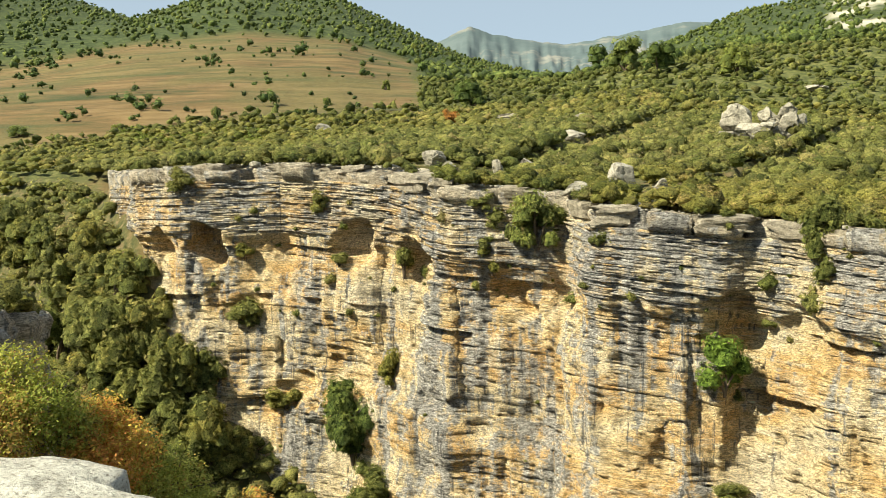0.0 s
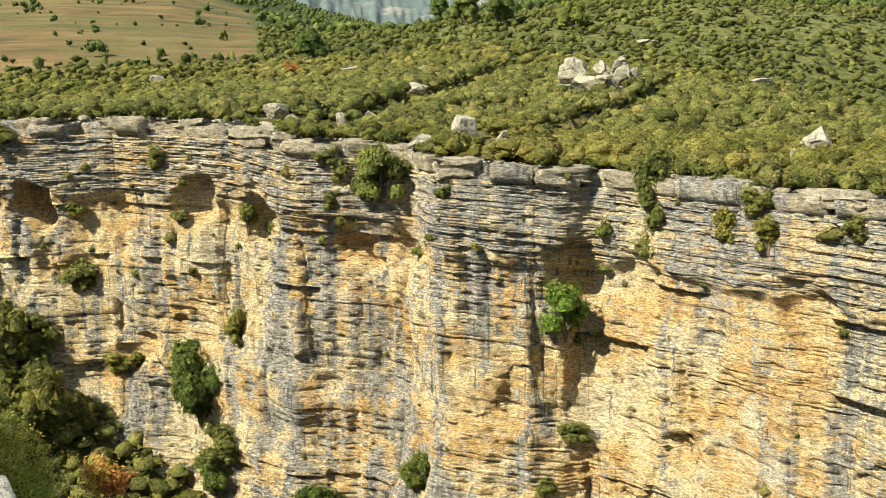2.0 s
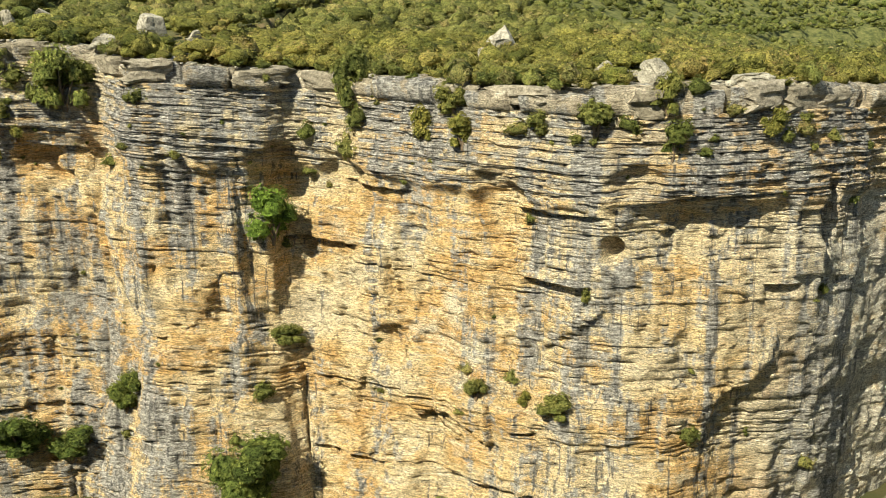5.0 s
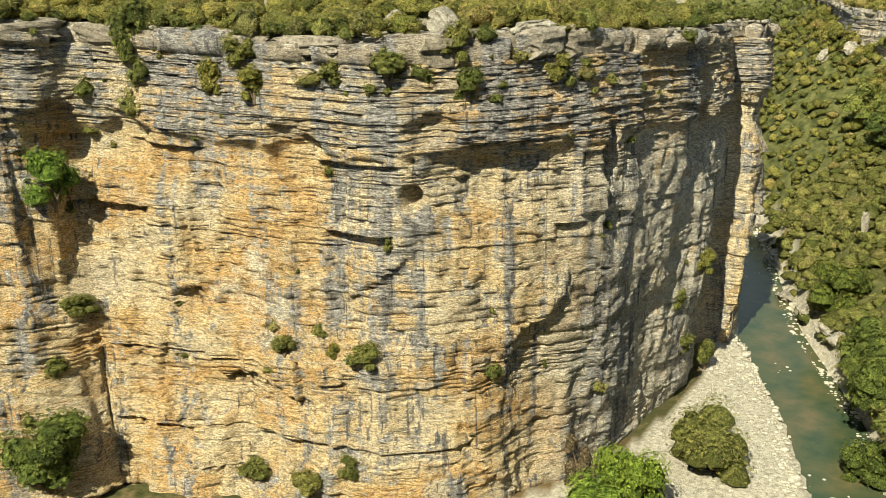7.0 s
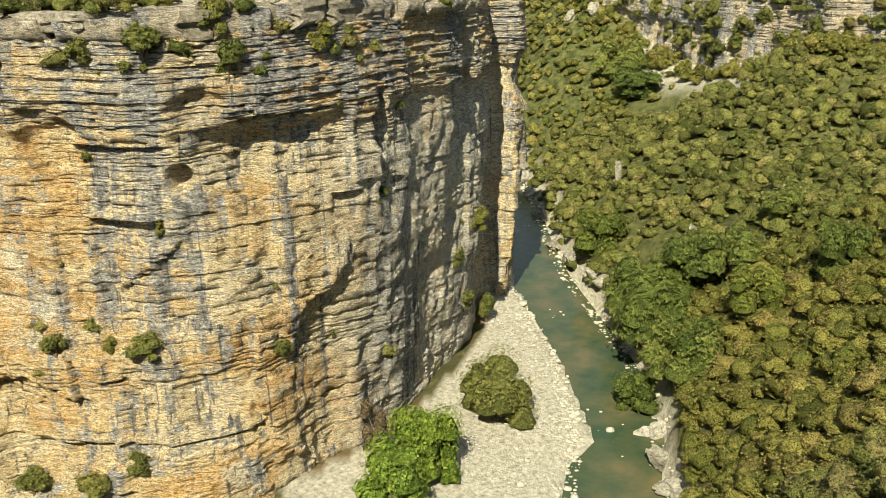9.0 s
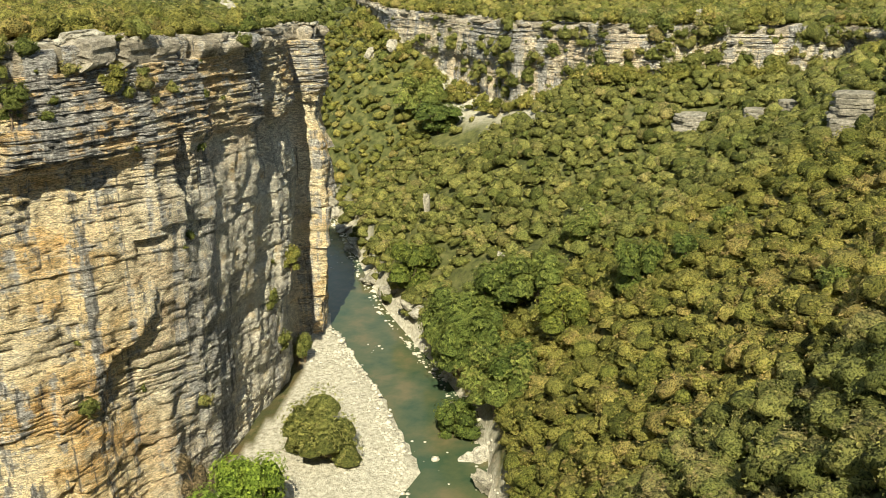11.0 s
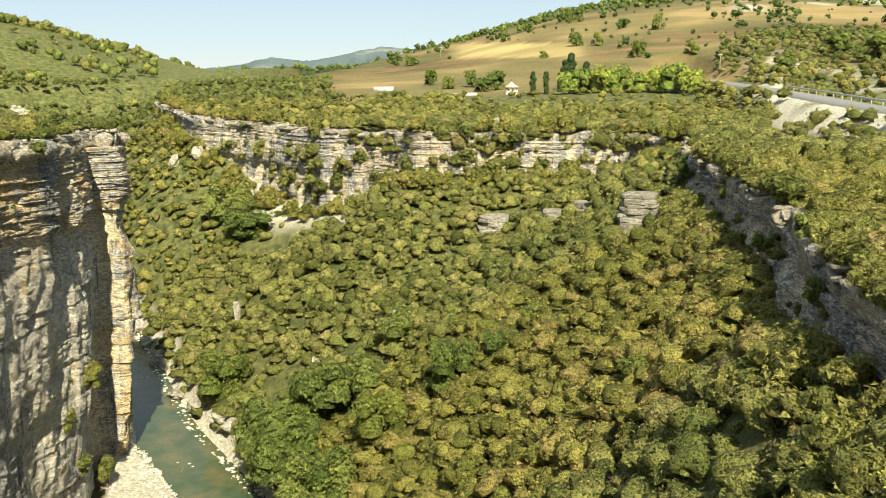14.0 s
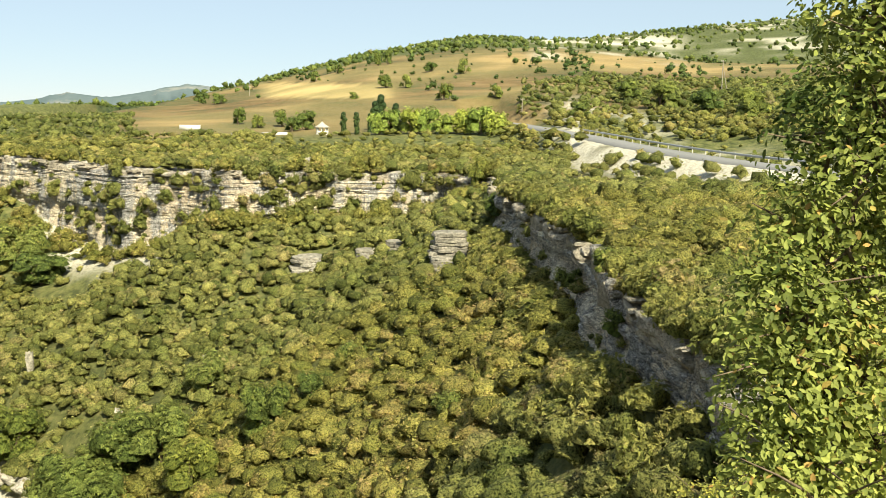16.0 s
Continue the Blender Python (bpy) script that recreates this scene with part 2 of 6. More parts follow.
def cracks(nt, scale, stretch, width):
    """Thin dark lines between irregular blocks, 0 in a line."""
    co = nt.nodes.new("ShaderNodeTexCoord")
    mp = nt.nodes.new("ShaderNodeMapping")
    mp.inputs["Scale"].default_value = stretch
    wob = node(nt, "ShaderNodeTexNoise", Scale=0.7, Detail=4.0)
    nt.links.new(co.outputs["Object"], wob.inputs["Vector"])
    add = nt.nodes.new("ShaderNodeVectorMath")
    add.operation = "MULTIPLY_ADD"
    nt.links.new(wob.outputs["Color"], add.inputs[0])
    add.inputs[1].default_value = (1.2, 1.2, 0.5)
    nt.links.new(co.outputs["Object"], add.inputs[2])
    nt.links.new(add.outputs[0], mp.inputs[0])
    v = nt.nodes.new("ShaderNodeTexVoronoi")
    v.feature = "DISTANCE_TO_EDGE"
    v.inputs["Scale"].default_value = scale
    nt.links.new(mp.outputs[0], v.inputs["Vector"])
    return ramp(nt, v.outputs["Distance"], [(0.0, (0, 0, 0)), (width, (1, 1, 1))])


def rock_material(name="layered_limestone"):
    m, nt, b = material(name)
    broad = noise_at(nt, 0.10, (1, 1, 1.5), 6, 0.6)
    beds = noise_at(nt, 1.0, (0.10, 0.10, 5.5), 8, 0.8, 0.3)
    streak = noise_at(nt, 0.34, (1, 1, 0.07), 8, 0.68, 0.5)
    fine = noise_at(nt, 6.0, (0.45, 0.45, 2.4), 6, 0.8)
    micro = noise_at(nt, 13.0, (0.6, 0.6, 1.7), 3, 0.75)
    hair = noise_at(nt, 1.0, (0.22, 0.22, 7.5), 5, 0.6, 0.1)
    grain = noise_at(nt, 2.2, (0.7, 0.7, 2.6), 9, 0.85)
    blotch = noise_at(nt, 0.5, (1, 1, 1.3), 8, 0.75)
    # clean rock: cream, ochre and rusty zones
    warm = ramp(nt, broad, [(0.34, (0.70, 0.61, 0.44)), (0.44, (0.78, 0.65, 0.42)), (0.52, (0.76, 0.57, 0.30)), (0.59, (0.68, 0.43, 0.17)), (0.68, (0.78, 0.70, 0.53))])
    rusty = noise_at(nt, 0.35, (1, 1, 2.6), 7, 0.7, 0.5)
    warm = mix(nt, ramp(nt, rusty, [(0.58, (0, 0, 0)), (0.70, (0.7, 0.7, 0.7))]), warm, (0.46, 0.26, 0.10))
    warm = mix(nt, ramp(nt, rusty, [(0.32, (0.85, 0.85, 0.85)), (0.46, (0, 0, 0))]), warm, (0.78, 0.70, 0.53))
    warm = mix(nt, ramp(nt, beds, [(0.52, (0, 0, 0)), (0.64, (0.65, 0.65, 0.65))]), warm, (0.80, 0.72, 0.55))
    warm = mix(nt, ramp(nt, beds, [(0.32, (0.55, 0.55, 0.55)), (0.41, (0, 0, 0))]), warm, (0.42, 0.30, 0.17))
    chalk = ramp(nt, blotch, [(0.36, (0.30, 0.295, 0.275)), (0.43, (0.52, 0.50, 0.44)), (0.53, (0.78, 0.745, 0.65)), (0.62, (0.64, 0.54, 0.38)), (0.69, (0.55, 0.39, 0.21))])
    base = mix(nt, attribute(nt, "pale"), warm, chalk)
    skin = ramp(nt, blotch, [(0.38, (0.22, 0.20, 0.17)), (0.46, (0.40, 0.36, 0.295)), (0.55, (0.56, 0.505, 0.41)), (0.66, (0.68, 0.63, 0.53))])
    base = mix(nt, attribute(nt, "bleach"), base, skin)
    # blue-grey weathering skin in broad upright bands with ragged, dripping edges
    grey = ramp(nt, grain, [(0.36, (0.155, 0.155, 0.15)), (0.5, (0.36, 0.355, 0.345)), (0.62, (0.60, 0.585, 0.55))])
    drip = noise_at(nt, 1.7, (1, 1, 0.05), 7, 0.7, 0.3)
    flake = noise_at(nt, 1.6, (0.7, 0.7, 2.2), 6, 0.75)
    much = math_node(nt, "MULTIPLY_ADD", blotch, 0.25, math_node(nt, "MULTIPLY_ADD", drip, 0.40, math_node(nt, "MULTIPLY", streak, 0.85)))
    much = math_node(nt, "ADD", math_node(nt, "MULTIPLY_ADD", flake, 0.30, much), attribute(nt, "patina"))
    much = math_node(nt, "MULTIPLY_ADD", attribute(nt, "pale"), -0.07, much)
    col = mix(nt, ramp(nt, much, [(0.910, (0, 0, 0)), (0.938, (0.66, 0.66, 0.66)), (0.985, (0.95, 0.95, 0.95))]), base, grey)
    # black lichen runs down from the ledges
    run = noise_at(nt, 2.4, (1, 1, 0.035), 5, 0.6, 0.15)
    wet = math_node(nt, "MULTIPLY_ADD", streak, 0.5, math_node(nt, "MULTIPLY", run, 0.8))
    col = mix(nt, ramp(nt, wet, [(0.735, (0, 0, 0)), (0.775, (0.75, 0.75, 0.75))]), col, (0.12, 0.122, 0.125))
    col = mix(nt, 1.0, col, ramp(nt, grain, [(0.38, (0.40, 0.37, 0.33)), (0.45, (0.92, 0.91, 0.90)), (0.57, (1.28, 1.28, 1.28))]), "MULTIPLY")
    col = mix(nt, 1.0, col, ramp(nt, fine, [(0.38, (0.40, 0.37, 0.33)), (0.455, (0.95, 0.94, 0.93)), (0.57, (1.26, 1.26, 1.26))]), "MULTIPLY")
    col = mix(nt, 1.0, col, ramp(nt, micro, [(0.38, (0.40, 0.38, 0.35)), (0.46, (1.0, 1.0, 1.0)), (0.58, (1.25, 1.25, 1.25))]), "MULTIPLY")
    # open bedding joints, short and broken, and a few upright cracks
    line = cracks(nt, 1.0, (0.32, 0.32, 1.7), 0.022)
    ledge = noise_at(nt, 1.0, (0.13, 0.13, 3.4), 6, 0.62, 0.15)
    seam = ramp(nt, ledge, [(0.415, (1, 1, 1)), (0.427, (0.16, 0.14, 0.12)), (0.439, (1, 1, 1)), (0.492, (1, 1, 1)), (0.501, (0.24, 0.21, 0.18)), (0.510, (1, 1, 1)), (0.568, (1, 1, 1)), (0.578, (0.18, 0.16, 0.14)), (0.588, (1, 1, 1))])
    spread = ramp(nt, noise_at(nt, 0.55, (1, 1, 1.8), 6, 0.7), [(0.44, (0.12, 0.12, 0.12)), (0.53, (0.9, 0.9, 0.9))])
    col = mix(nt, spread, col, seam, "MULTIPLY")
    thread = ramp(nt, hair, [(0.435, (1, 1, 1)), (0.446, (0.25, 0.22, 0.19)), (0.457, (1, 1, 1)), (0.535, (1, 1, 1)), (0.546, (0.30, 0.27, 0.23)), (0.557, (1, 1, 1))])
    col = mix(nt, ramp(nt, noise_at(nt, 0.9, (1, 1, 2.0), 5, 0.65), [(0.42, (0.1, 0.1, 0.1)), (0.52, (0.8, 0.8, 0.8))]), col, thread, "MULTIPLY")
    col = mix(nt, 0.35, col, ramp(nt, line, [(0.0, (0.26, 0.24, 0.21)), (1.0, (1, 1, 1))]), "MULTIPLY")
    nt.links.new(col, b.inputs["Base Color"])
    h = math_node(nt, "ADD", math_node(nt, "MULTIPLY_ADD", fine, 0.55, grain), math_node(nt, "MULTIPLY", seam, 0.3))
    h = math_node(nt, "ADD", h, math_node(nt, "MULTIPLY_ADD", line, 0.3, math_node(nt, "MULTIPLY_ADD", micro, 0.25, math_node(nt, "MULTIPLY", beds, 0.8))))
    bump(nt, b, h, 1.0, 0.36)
    return m


def ground_material():
    m, nt, b = material("dry_hillside_soil")
    n1 = noise_at(nt, 0.05, detail=6)
    n2 = noise_at(nt, 0.9, detail=8, rough=0.75)
    soil = ramp(nt, n2, [(0.36, (0.035, 0.045, 0.014)), (0.50, (0.09, 0.09, 0.033)), (0.60, (0.17, 0.13, 0.065)), (0.68, (0.27, 0.20, 0.12))])
    field = nt.nodes.new("ShaderNodeAttribute")
    field.attribute_name = "field"
    straw = ramp(nt, noise_at(nt, 0.03, (0.7, 0.7, 11), 7, 0.7, 0.3), [(0.38, (0.05, 0.06, 0.022)), (0.45, (0.105, 0.078, 0.032)), (0.52, (0.145, 0.094, 0.040)), (0.62, (0.21, 0.145, 0.066))])
    straw = mix(nt, attribute(nt, "stubble"), straw, (0.44, 0.33, 0.14))
    c = mix(nt, field.outputs["Fac"], soil, straw)
    heath = ramp(nt, noise_at(nt, 0.45, (1, 1, 1.5), 6, 0.75), [(0.38, (0.04, 0.05, 0.016)), (0.49, (0.095, 0.105, 0.032)), (0.62, (0.17, 0.165, 0.06))])
    c = mix(nt, attribute(nt, "scrub"), c, heath)
    copse = ramp(nt, noise_at(nt, 0.16, (1, 1, 1.6), 6, 0.75), [(0.36, (0.016, 0.026, 0.009)), (0.48, (0.04, 0.058, 0.018)), (0.62, (0.085, 0.10, 0.034))])
    c = mix(nt, attribute(nt, "woods"), c, copse)
    wet = nt.nodes.new("ShaderNodeAttribute")
    wet.attribute_name = "gravel"
    stone = ramp(nt, noise_at(nt, 2.2, detail=8, rough=0.75), [(0.36, (0.26, 0.235, 0.18)), (0.5, (0.47, 0.435, 0.345)), (0.62, (0.62, 0.58, 0.48))])
    c = mix(nt, wet.outputs["Fac"], c, stone)
    nt.links.new(c, b.inputs["Base Color"])
    bump(nt, b, n2, 0.9, 0.5)
    return m


def leaf_material(name, dark, light, brown=(0.17, 0.13, 0.055), through=0.25, grain=7.0, holes=0.47):
    """Foliage: tint by plant, each spray a little apart, gaps between the leaves of a spray."""
    m, nt, b = material(name)
    geo = nt.nodes.new("ShaderNodeNewGeometry")
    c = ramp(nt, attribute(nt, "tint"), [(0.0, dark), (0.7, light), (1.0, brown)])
    info = nt.nodes.new("ShaderNodeObjectInfo")
    c = mix(nt, 1.0, c, ramp(nt, info.outputs["Random"], [(0.0, (0.72, 0.78, 0.7)), (0.5, (1, 1, 1)), (1.0, (1.15, 1.05, 0.85))]), "MULTIPLY")
    v = mix(nt, 1.0, c, ramp(nt, geo.outputs["Random Per Island"], [(0.0, (0.58, 0.60, 0.54)), (0.5, (0.98, 0.98, 0.96)), (1.0, (1.38, 1.36, 1.30))]), "MULTIPLY")
    out = [n for n in nt.nodes if n.type == "OUTPUT_MATERIAL"][0]
    tr = nt.nodes.new("ShaderNodeBsdfTranslucent")
    mx = nt.nodes.new("ShaderNodeMixShader")
    mx.inputs[0].default_value = through
    nt.links.new(b.outputs[0], mx.inputs[1])
    nt.links.new(tr.outputs[0], mx.inputs[2])
    last = mx.outputs[0]
    if grain:
        n = nt.nodes.new("ShaderNodeTexNoise")
        n.inputs["Scale"].default_value, n.inputs["Detail"].default_value, n.inputs["Roughness"].default_value = grain, 3.0, 0.7
        nt.links.new(geo.outputs["Position"], n.inputs["Vector"])
        tuft = n.outputs["Fac"]
        # shade in the gaps between leaves, put into the colour as dark specks
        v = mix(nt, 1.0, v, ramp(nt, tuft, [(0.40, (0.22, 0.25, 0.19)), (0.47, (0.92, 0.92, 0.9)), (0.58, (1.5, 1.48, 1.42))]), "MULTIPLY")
        big = nt.nodes.new("ShaderNodeTexNoise")
        big.inputs["Scale"].default_value, big.inputs["Detail"].default_value, big.inputs["Roughness"].default_value = grain * 0.33, 5.0, 0.75
        nt.links.new(geo.outputs["Position"], big.inputs["Vector"])
        bump(nt, b, math_node(nt, "MULTIPLY_ADD", tuft, 0.5, big.outputs["Fac"]), 0.8, 0.4)
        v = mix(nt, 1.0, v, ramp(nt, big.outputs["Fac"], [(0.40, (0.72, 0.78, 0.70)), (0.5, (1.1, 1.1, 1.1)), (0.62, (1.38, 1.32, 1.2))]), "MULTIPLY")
        gap = math_node(nt, "MULTIPLY", math_node(nt, "LESS_THAN", tuft, holes), attribute(nt, "spray"))
        clear = nt.nodes.new("ShaderNodeBsdfTransparent")
        mx2 = nt.nodes.new("ShaderNodeMixShader")
        nt.links.new(gap, mx2.inputs[0])
        nt.links.new(last, mx2.inputs[1])
        nt.links.new(clear.outputs[0], mx2.inputs[2])
        last = mx2.outputs[0]
    nt.links.new(v, b.inputs["Base Color"])
    nt.links.new(v, tr.inputs["Color"])
    nt.links.new(last, out.inputs[0])
    b.inputs["Roughness"].default_value = 0.6
    return m


def water_material():
    m, nt, b = material("green_river_water")
    murk = ramp(nt, noise_at(nt, 0.18, detail=5), [(0.36, (0.040, 0.066, 0.036)), (0.5, (0.072, 0.084, 0.042)), (0.64, (0.12, 0.105, 0.054))])
    nt.links.new(murk, b.inputs["Base Color"])
    b.inputs["Roughness"].default_value = 0.12
    b.inputs["Specular IOR Level"].default_value = 0.15
    bump(nt, b, noise_at(nt, 2.5, detail=5), 0.25, 0.06)
    return m


ROCK = rock_material()
SOIL = ground_material()
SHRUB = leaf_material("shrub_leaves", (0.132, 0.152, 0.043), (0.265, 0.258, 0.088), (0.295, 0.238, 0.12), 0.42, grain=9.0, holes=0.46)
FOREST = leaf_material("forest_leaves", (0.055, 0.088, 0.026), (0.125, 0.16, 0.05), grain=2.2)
WATER = water_material()


def stone_material(name, low, mid, high, scale=1.5):
    m, nt, b = material(name)
    grain = noise_at(nt, scale, (1, 1, 1.4), 8, 0.78)
    lichen = noise_at(nt, scale * 0.4, detail=6, rough=0.7)
    c = ramp(nt, grain, [(0.36, low), (0.48, mid), (0.62, high)])
    pit = noise_at(nt, scale * 6, (1, 1, 1.5), 5, 0.75)
    c = mix(nt, 1.0, c, ramp(nt, pit, [(0.37, (0.45, 0.43, 0.40)), (0.47, (1, 1, 1)), (0.6, (1.18, 1.18, 1.18))]), "MULTIPLY")
    c = mix(nt, ramp(nt, lichen, [(0.55, (0, 0, 0)), (0.68, (0.6, 0.6, 0.6))]), c, low)
    info = nt.nodes.new("ShaderNodeObjectInfo")
    c = mix(nt, 1.0, c, ramp(nt, info.outputs["Random"], [(0.0, (0.8, 0.78, 0.72)), (1.0, (1.08, 1.07, 1.05))]), "MULTIPLY")
    nt.links.new(c, b.inputs["Base Color"])
    bump(nt, b, math_node(nt, "MULTIPLY_ADD", pit, 0.3, grain), 1.0, 0.35 / scale)
    return m


def plain_material(name, a, c, scale=3.0, rough=0.8, metal=0.0):
    m, nt, b = material(name)
    nt.links.new(ramp(nt, noise_at(nt, scale, detail=6, rough=0.7), [(0.3, a), (0.7, c)]), b.inputs["Base Color"])
    b.inputs["Roughness"].default_value = rough
    b.inputs["Metallic"].default_value = metal
    return m


BOULDER = stone_material("weathered_white_limestone", (0.14, 0.13, 0.11), (0.34, 0.32, 0.27), (0.52, 0.49, 0.42))
LEDGE = stone_material("pale_ledge_limestone", (0.30, 0.285, 0.25), (0.55, 0.53, 0.475), (0.72, 0.70, 0.64), 5.0)
BARK = plain_material("grey_brown_bark", (0.07, 0.05, 0.035), (0.20, 0.15, 0.10), 12.0)
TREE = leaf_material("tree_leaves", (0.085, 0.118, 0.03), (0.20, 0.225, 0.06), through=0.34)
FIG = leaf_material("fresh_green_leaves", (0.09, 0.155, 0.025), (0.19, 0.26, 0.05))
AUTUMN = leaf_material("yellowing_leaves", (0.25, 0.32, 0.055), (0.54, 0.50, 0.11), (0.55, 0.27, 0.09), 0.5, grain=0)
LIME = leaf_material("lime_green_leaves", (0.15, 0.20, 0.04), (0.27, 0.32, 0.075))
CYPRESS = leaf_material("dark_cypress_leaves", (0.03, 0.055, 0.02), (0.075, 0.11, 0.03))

# ---- the ground: one sheet out to the horizon ----
az_dense = np.arange(-124, 34, 0.5)
az_all = np.concatenate([az_dense, np.linspace(34, 236 - 2.5, 80)])
rad = np.concatenate([[0.02], np.geomspace(0.5, 4600, 320)])
A, Rr = np.meshgrid(np.radians(az_all), rad)
gx, gy = -np.sin(A) * Rr, np.cos(A) * Rr
gz = ground_z(gx, gy)
dn, pn, ds, ps, dr, pr = ground_parts(gx, gy)
bearing = np.degrees(A)
bearing = np.where(bearing > 180, bearing - 360, bearing)
field = smooth(230, 260, Rr) * np.maximum(smooth(0.6, 2, bearing), smooth(-68, -72, bearing)) * smooth(780, 690, Rr)
height = np.degrees(np.arctan2(gz - 45, Rr))
field = field * (0.7 + 0.3 * smooth(-0.3, 0.3, fbm(gx / 40, gy / 40, 15)))
stubble = smooth(-79, -80, bearing) * smooth(-88, -86.5, bearing) * smooth(0.35, 0.5, height) * smooth(1.35, 1.2, height) * (Rr > 250)
stubble = np.maximum(stubble, 0.45 * field * smooth(-70, -74, bearing) * smooth(-0.4, 0.3, fbm(gx / 70, gy / 70, 46)))
gravel = smooth(10, 7, np.abs(dr)) * (gz < 1.5)
gravel = np.maximum(gravel, smooth(3.4, 2.2, gz) * (dr < 0) * smooth(11, 8, -dr) * (gx > 40))
gravel = np.maximum(gravel, ((dr > 0) & (dn < 1) & (gz < 5.0) & (gx > 44)).astype(float))
road_d, road_p = line_dist(gx, gy, ROAD)
scree = smooth(34 + 8 * fbm(gx / 9, gy / 9, 41), 13, road_d) * (road_d > 0) * smooth(-96, -99, bearing) * smooth(-0.1, 0.15, fbm(gx / 8, gy / 8, 50))
scree = np.maximum(scree, smooth(13, 7, -road_d) * (road_d < 0) * smooth(-96, -98, bearing) * smooth(-0.5, -0.2, fbm(gx / 6, gy / 6, 51)))
scree = np.maximum(scree, smooth(0.05, 0.3, fbm(gx / 11, gy / 11, 42) + 0.02) * smooth(22, 6, -road_d) * (road_d < 0) * smooth(-97, -100, bearing))
badland = smooth(-95, -97, bearing) * smooth(-105.5, -103, bearing) * smooth(2.3, 2.7, height) * smooth(4.6, 4.0, height) * smooth(-0.25, 0.1, fbm(gx / 60, gy / 60, 43))
badland = np.maximum(badland, 0.7 * smooth(-105, -108, bearing) * smooth(3.0, 3.5, height) * smooth(0.02, 0.3, fbm(gx / 45, gy / 45, 44)) * (Rr > 500))
badland = np.maximum(badland, smooth(-22, -23, bearing) * smooth(-27, -25, bearing) * smooth(7.5, 8, height) * smooth(9.6, 9.2, height) * smooth(-0.2, 0.2, fbm(gx / 60, gy / 60, 45)))
bowl = smooth(-65.5, -67, bearing) * smooth(-74, -72.5, bearing) * smooth(-10.2, -9.2, height) * ((dn < 0) & (ds < 2) & (ds > -15) & (Rr > 105)) * smooth(-0.5, -0.1, fbm(gx / 7, gy / 7, 47))
brow = smooth(25, 35, gx) * smooth(150, 140, gx) * smooth(5, 2.5, ds) * smooth(-5, -3, ds) * smooth(-0.3, 0.2, fbm(gx / 4, gy / 4, 48))
gravel = np.maximum.reduce([gravel, scree, badland, bowl])
field = np.maximum(field, 0.8 * brow)
field = np.maximum(field, 0.9 * smooth(6, 3, dn) * (dn > 0) * (Rr < 160) * smooth(-0.35, 0.1, fbm(gx / 3, gy / 3, 49)))
scrub = smooth(130, 180, Rr) * (1 - np.clip(field, 0, 1)) * ((dn > 0) | (ds > 0) | (gx > 108))
scrub = np.maximum(scrub, 0.85 * ((dn < 0) & (ds < 0) & (dr < -9) & (gz > 4)))
woods = smooth(680, 740, Rr) + smooth(380, 440, Rr) * smooth(2, 1, bearing) * smooth(-47, -43, bearing)
woods = np.clip(woods, 0, 1) * (1 - badland) * np.where(bearing < -76, 0.5, 1.0)
gm = mesh_from("ground", np.stack([gx, gy, gz], -1).reshape(-1, 3), grid_faces(len(rad), len(az_all), flip=True, wrap=True), SOIL, True,
               {"field": field, "gravel": gravel, "stubble": stubble, "woods": woods, "scrub": scrub})
tagged(new("ground", gm), "dry brown hillside soil with pale gravel by the river", "ground", kind="structure")

# ---- the river ----
def build_river():
    q, u = resample(RIVER, 1.5, 6)
    t = np.gradient(q[:, :2], axis=0)
    t /= np.linalg.norm(t, axis=1)[:, None]
    nrm = np.stack([-t[:, 1], t[:, 0]], 1)
    w = np.linspace(-4.6, 4.6, 9)
    v = np.zeros((len(q), len(w), 3))
    v[..., 0] = q[:, None, 0] + nrm[:, None, 0] * w
    v[..., 1] = q[:, None, 1] + nrm[:, None, 1] * w
    v[..., 2] = 0.02
    me = mesh_from("river", v.reshape(-1, 3), grid_faces(len(q), len(w)), WATER, True)
    tagged(new("river", me), "shallow greenish river water winding along the gorge floor", "river", kind="structure")


build_river()


# ---- layered rock walls ----
def bed_edges(height, seed, cap):
    """Bed edges from the top down: a thick cap, thin beds under it, mixed ones below."""
    r = np.random.default_rng(seed)
    h, edges = cap, [0.0, cap]
    while h < height:
        if h < cap + 6:
            h += r.uniform(0.12, 0.32)
        else:
            h += r.uniform(0.2, 0.4) if r.random() < 0.5 else r.uniform(0.4, 0.9)
        edges.append(h)
    return np.array(edges)


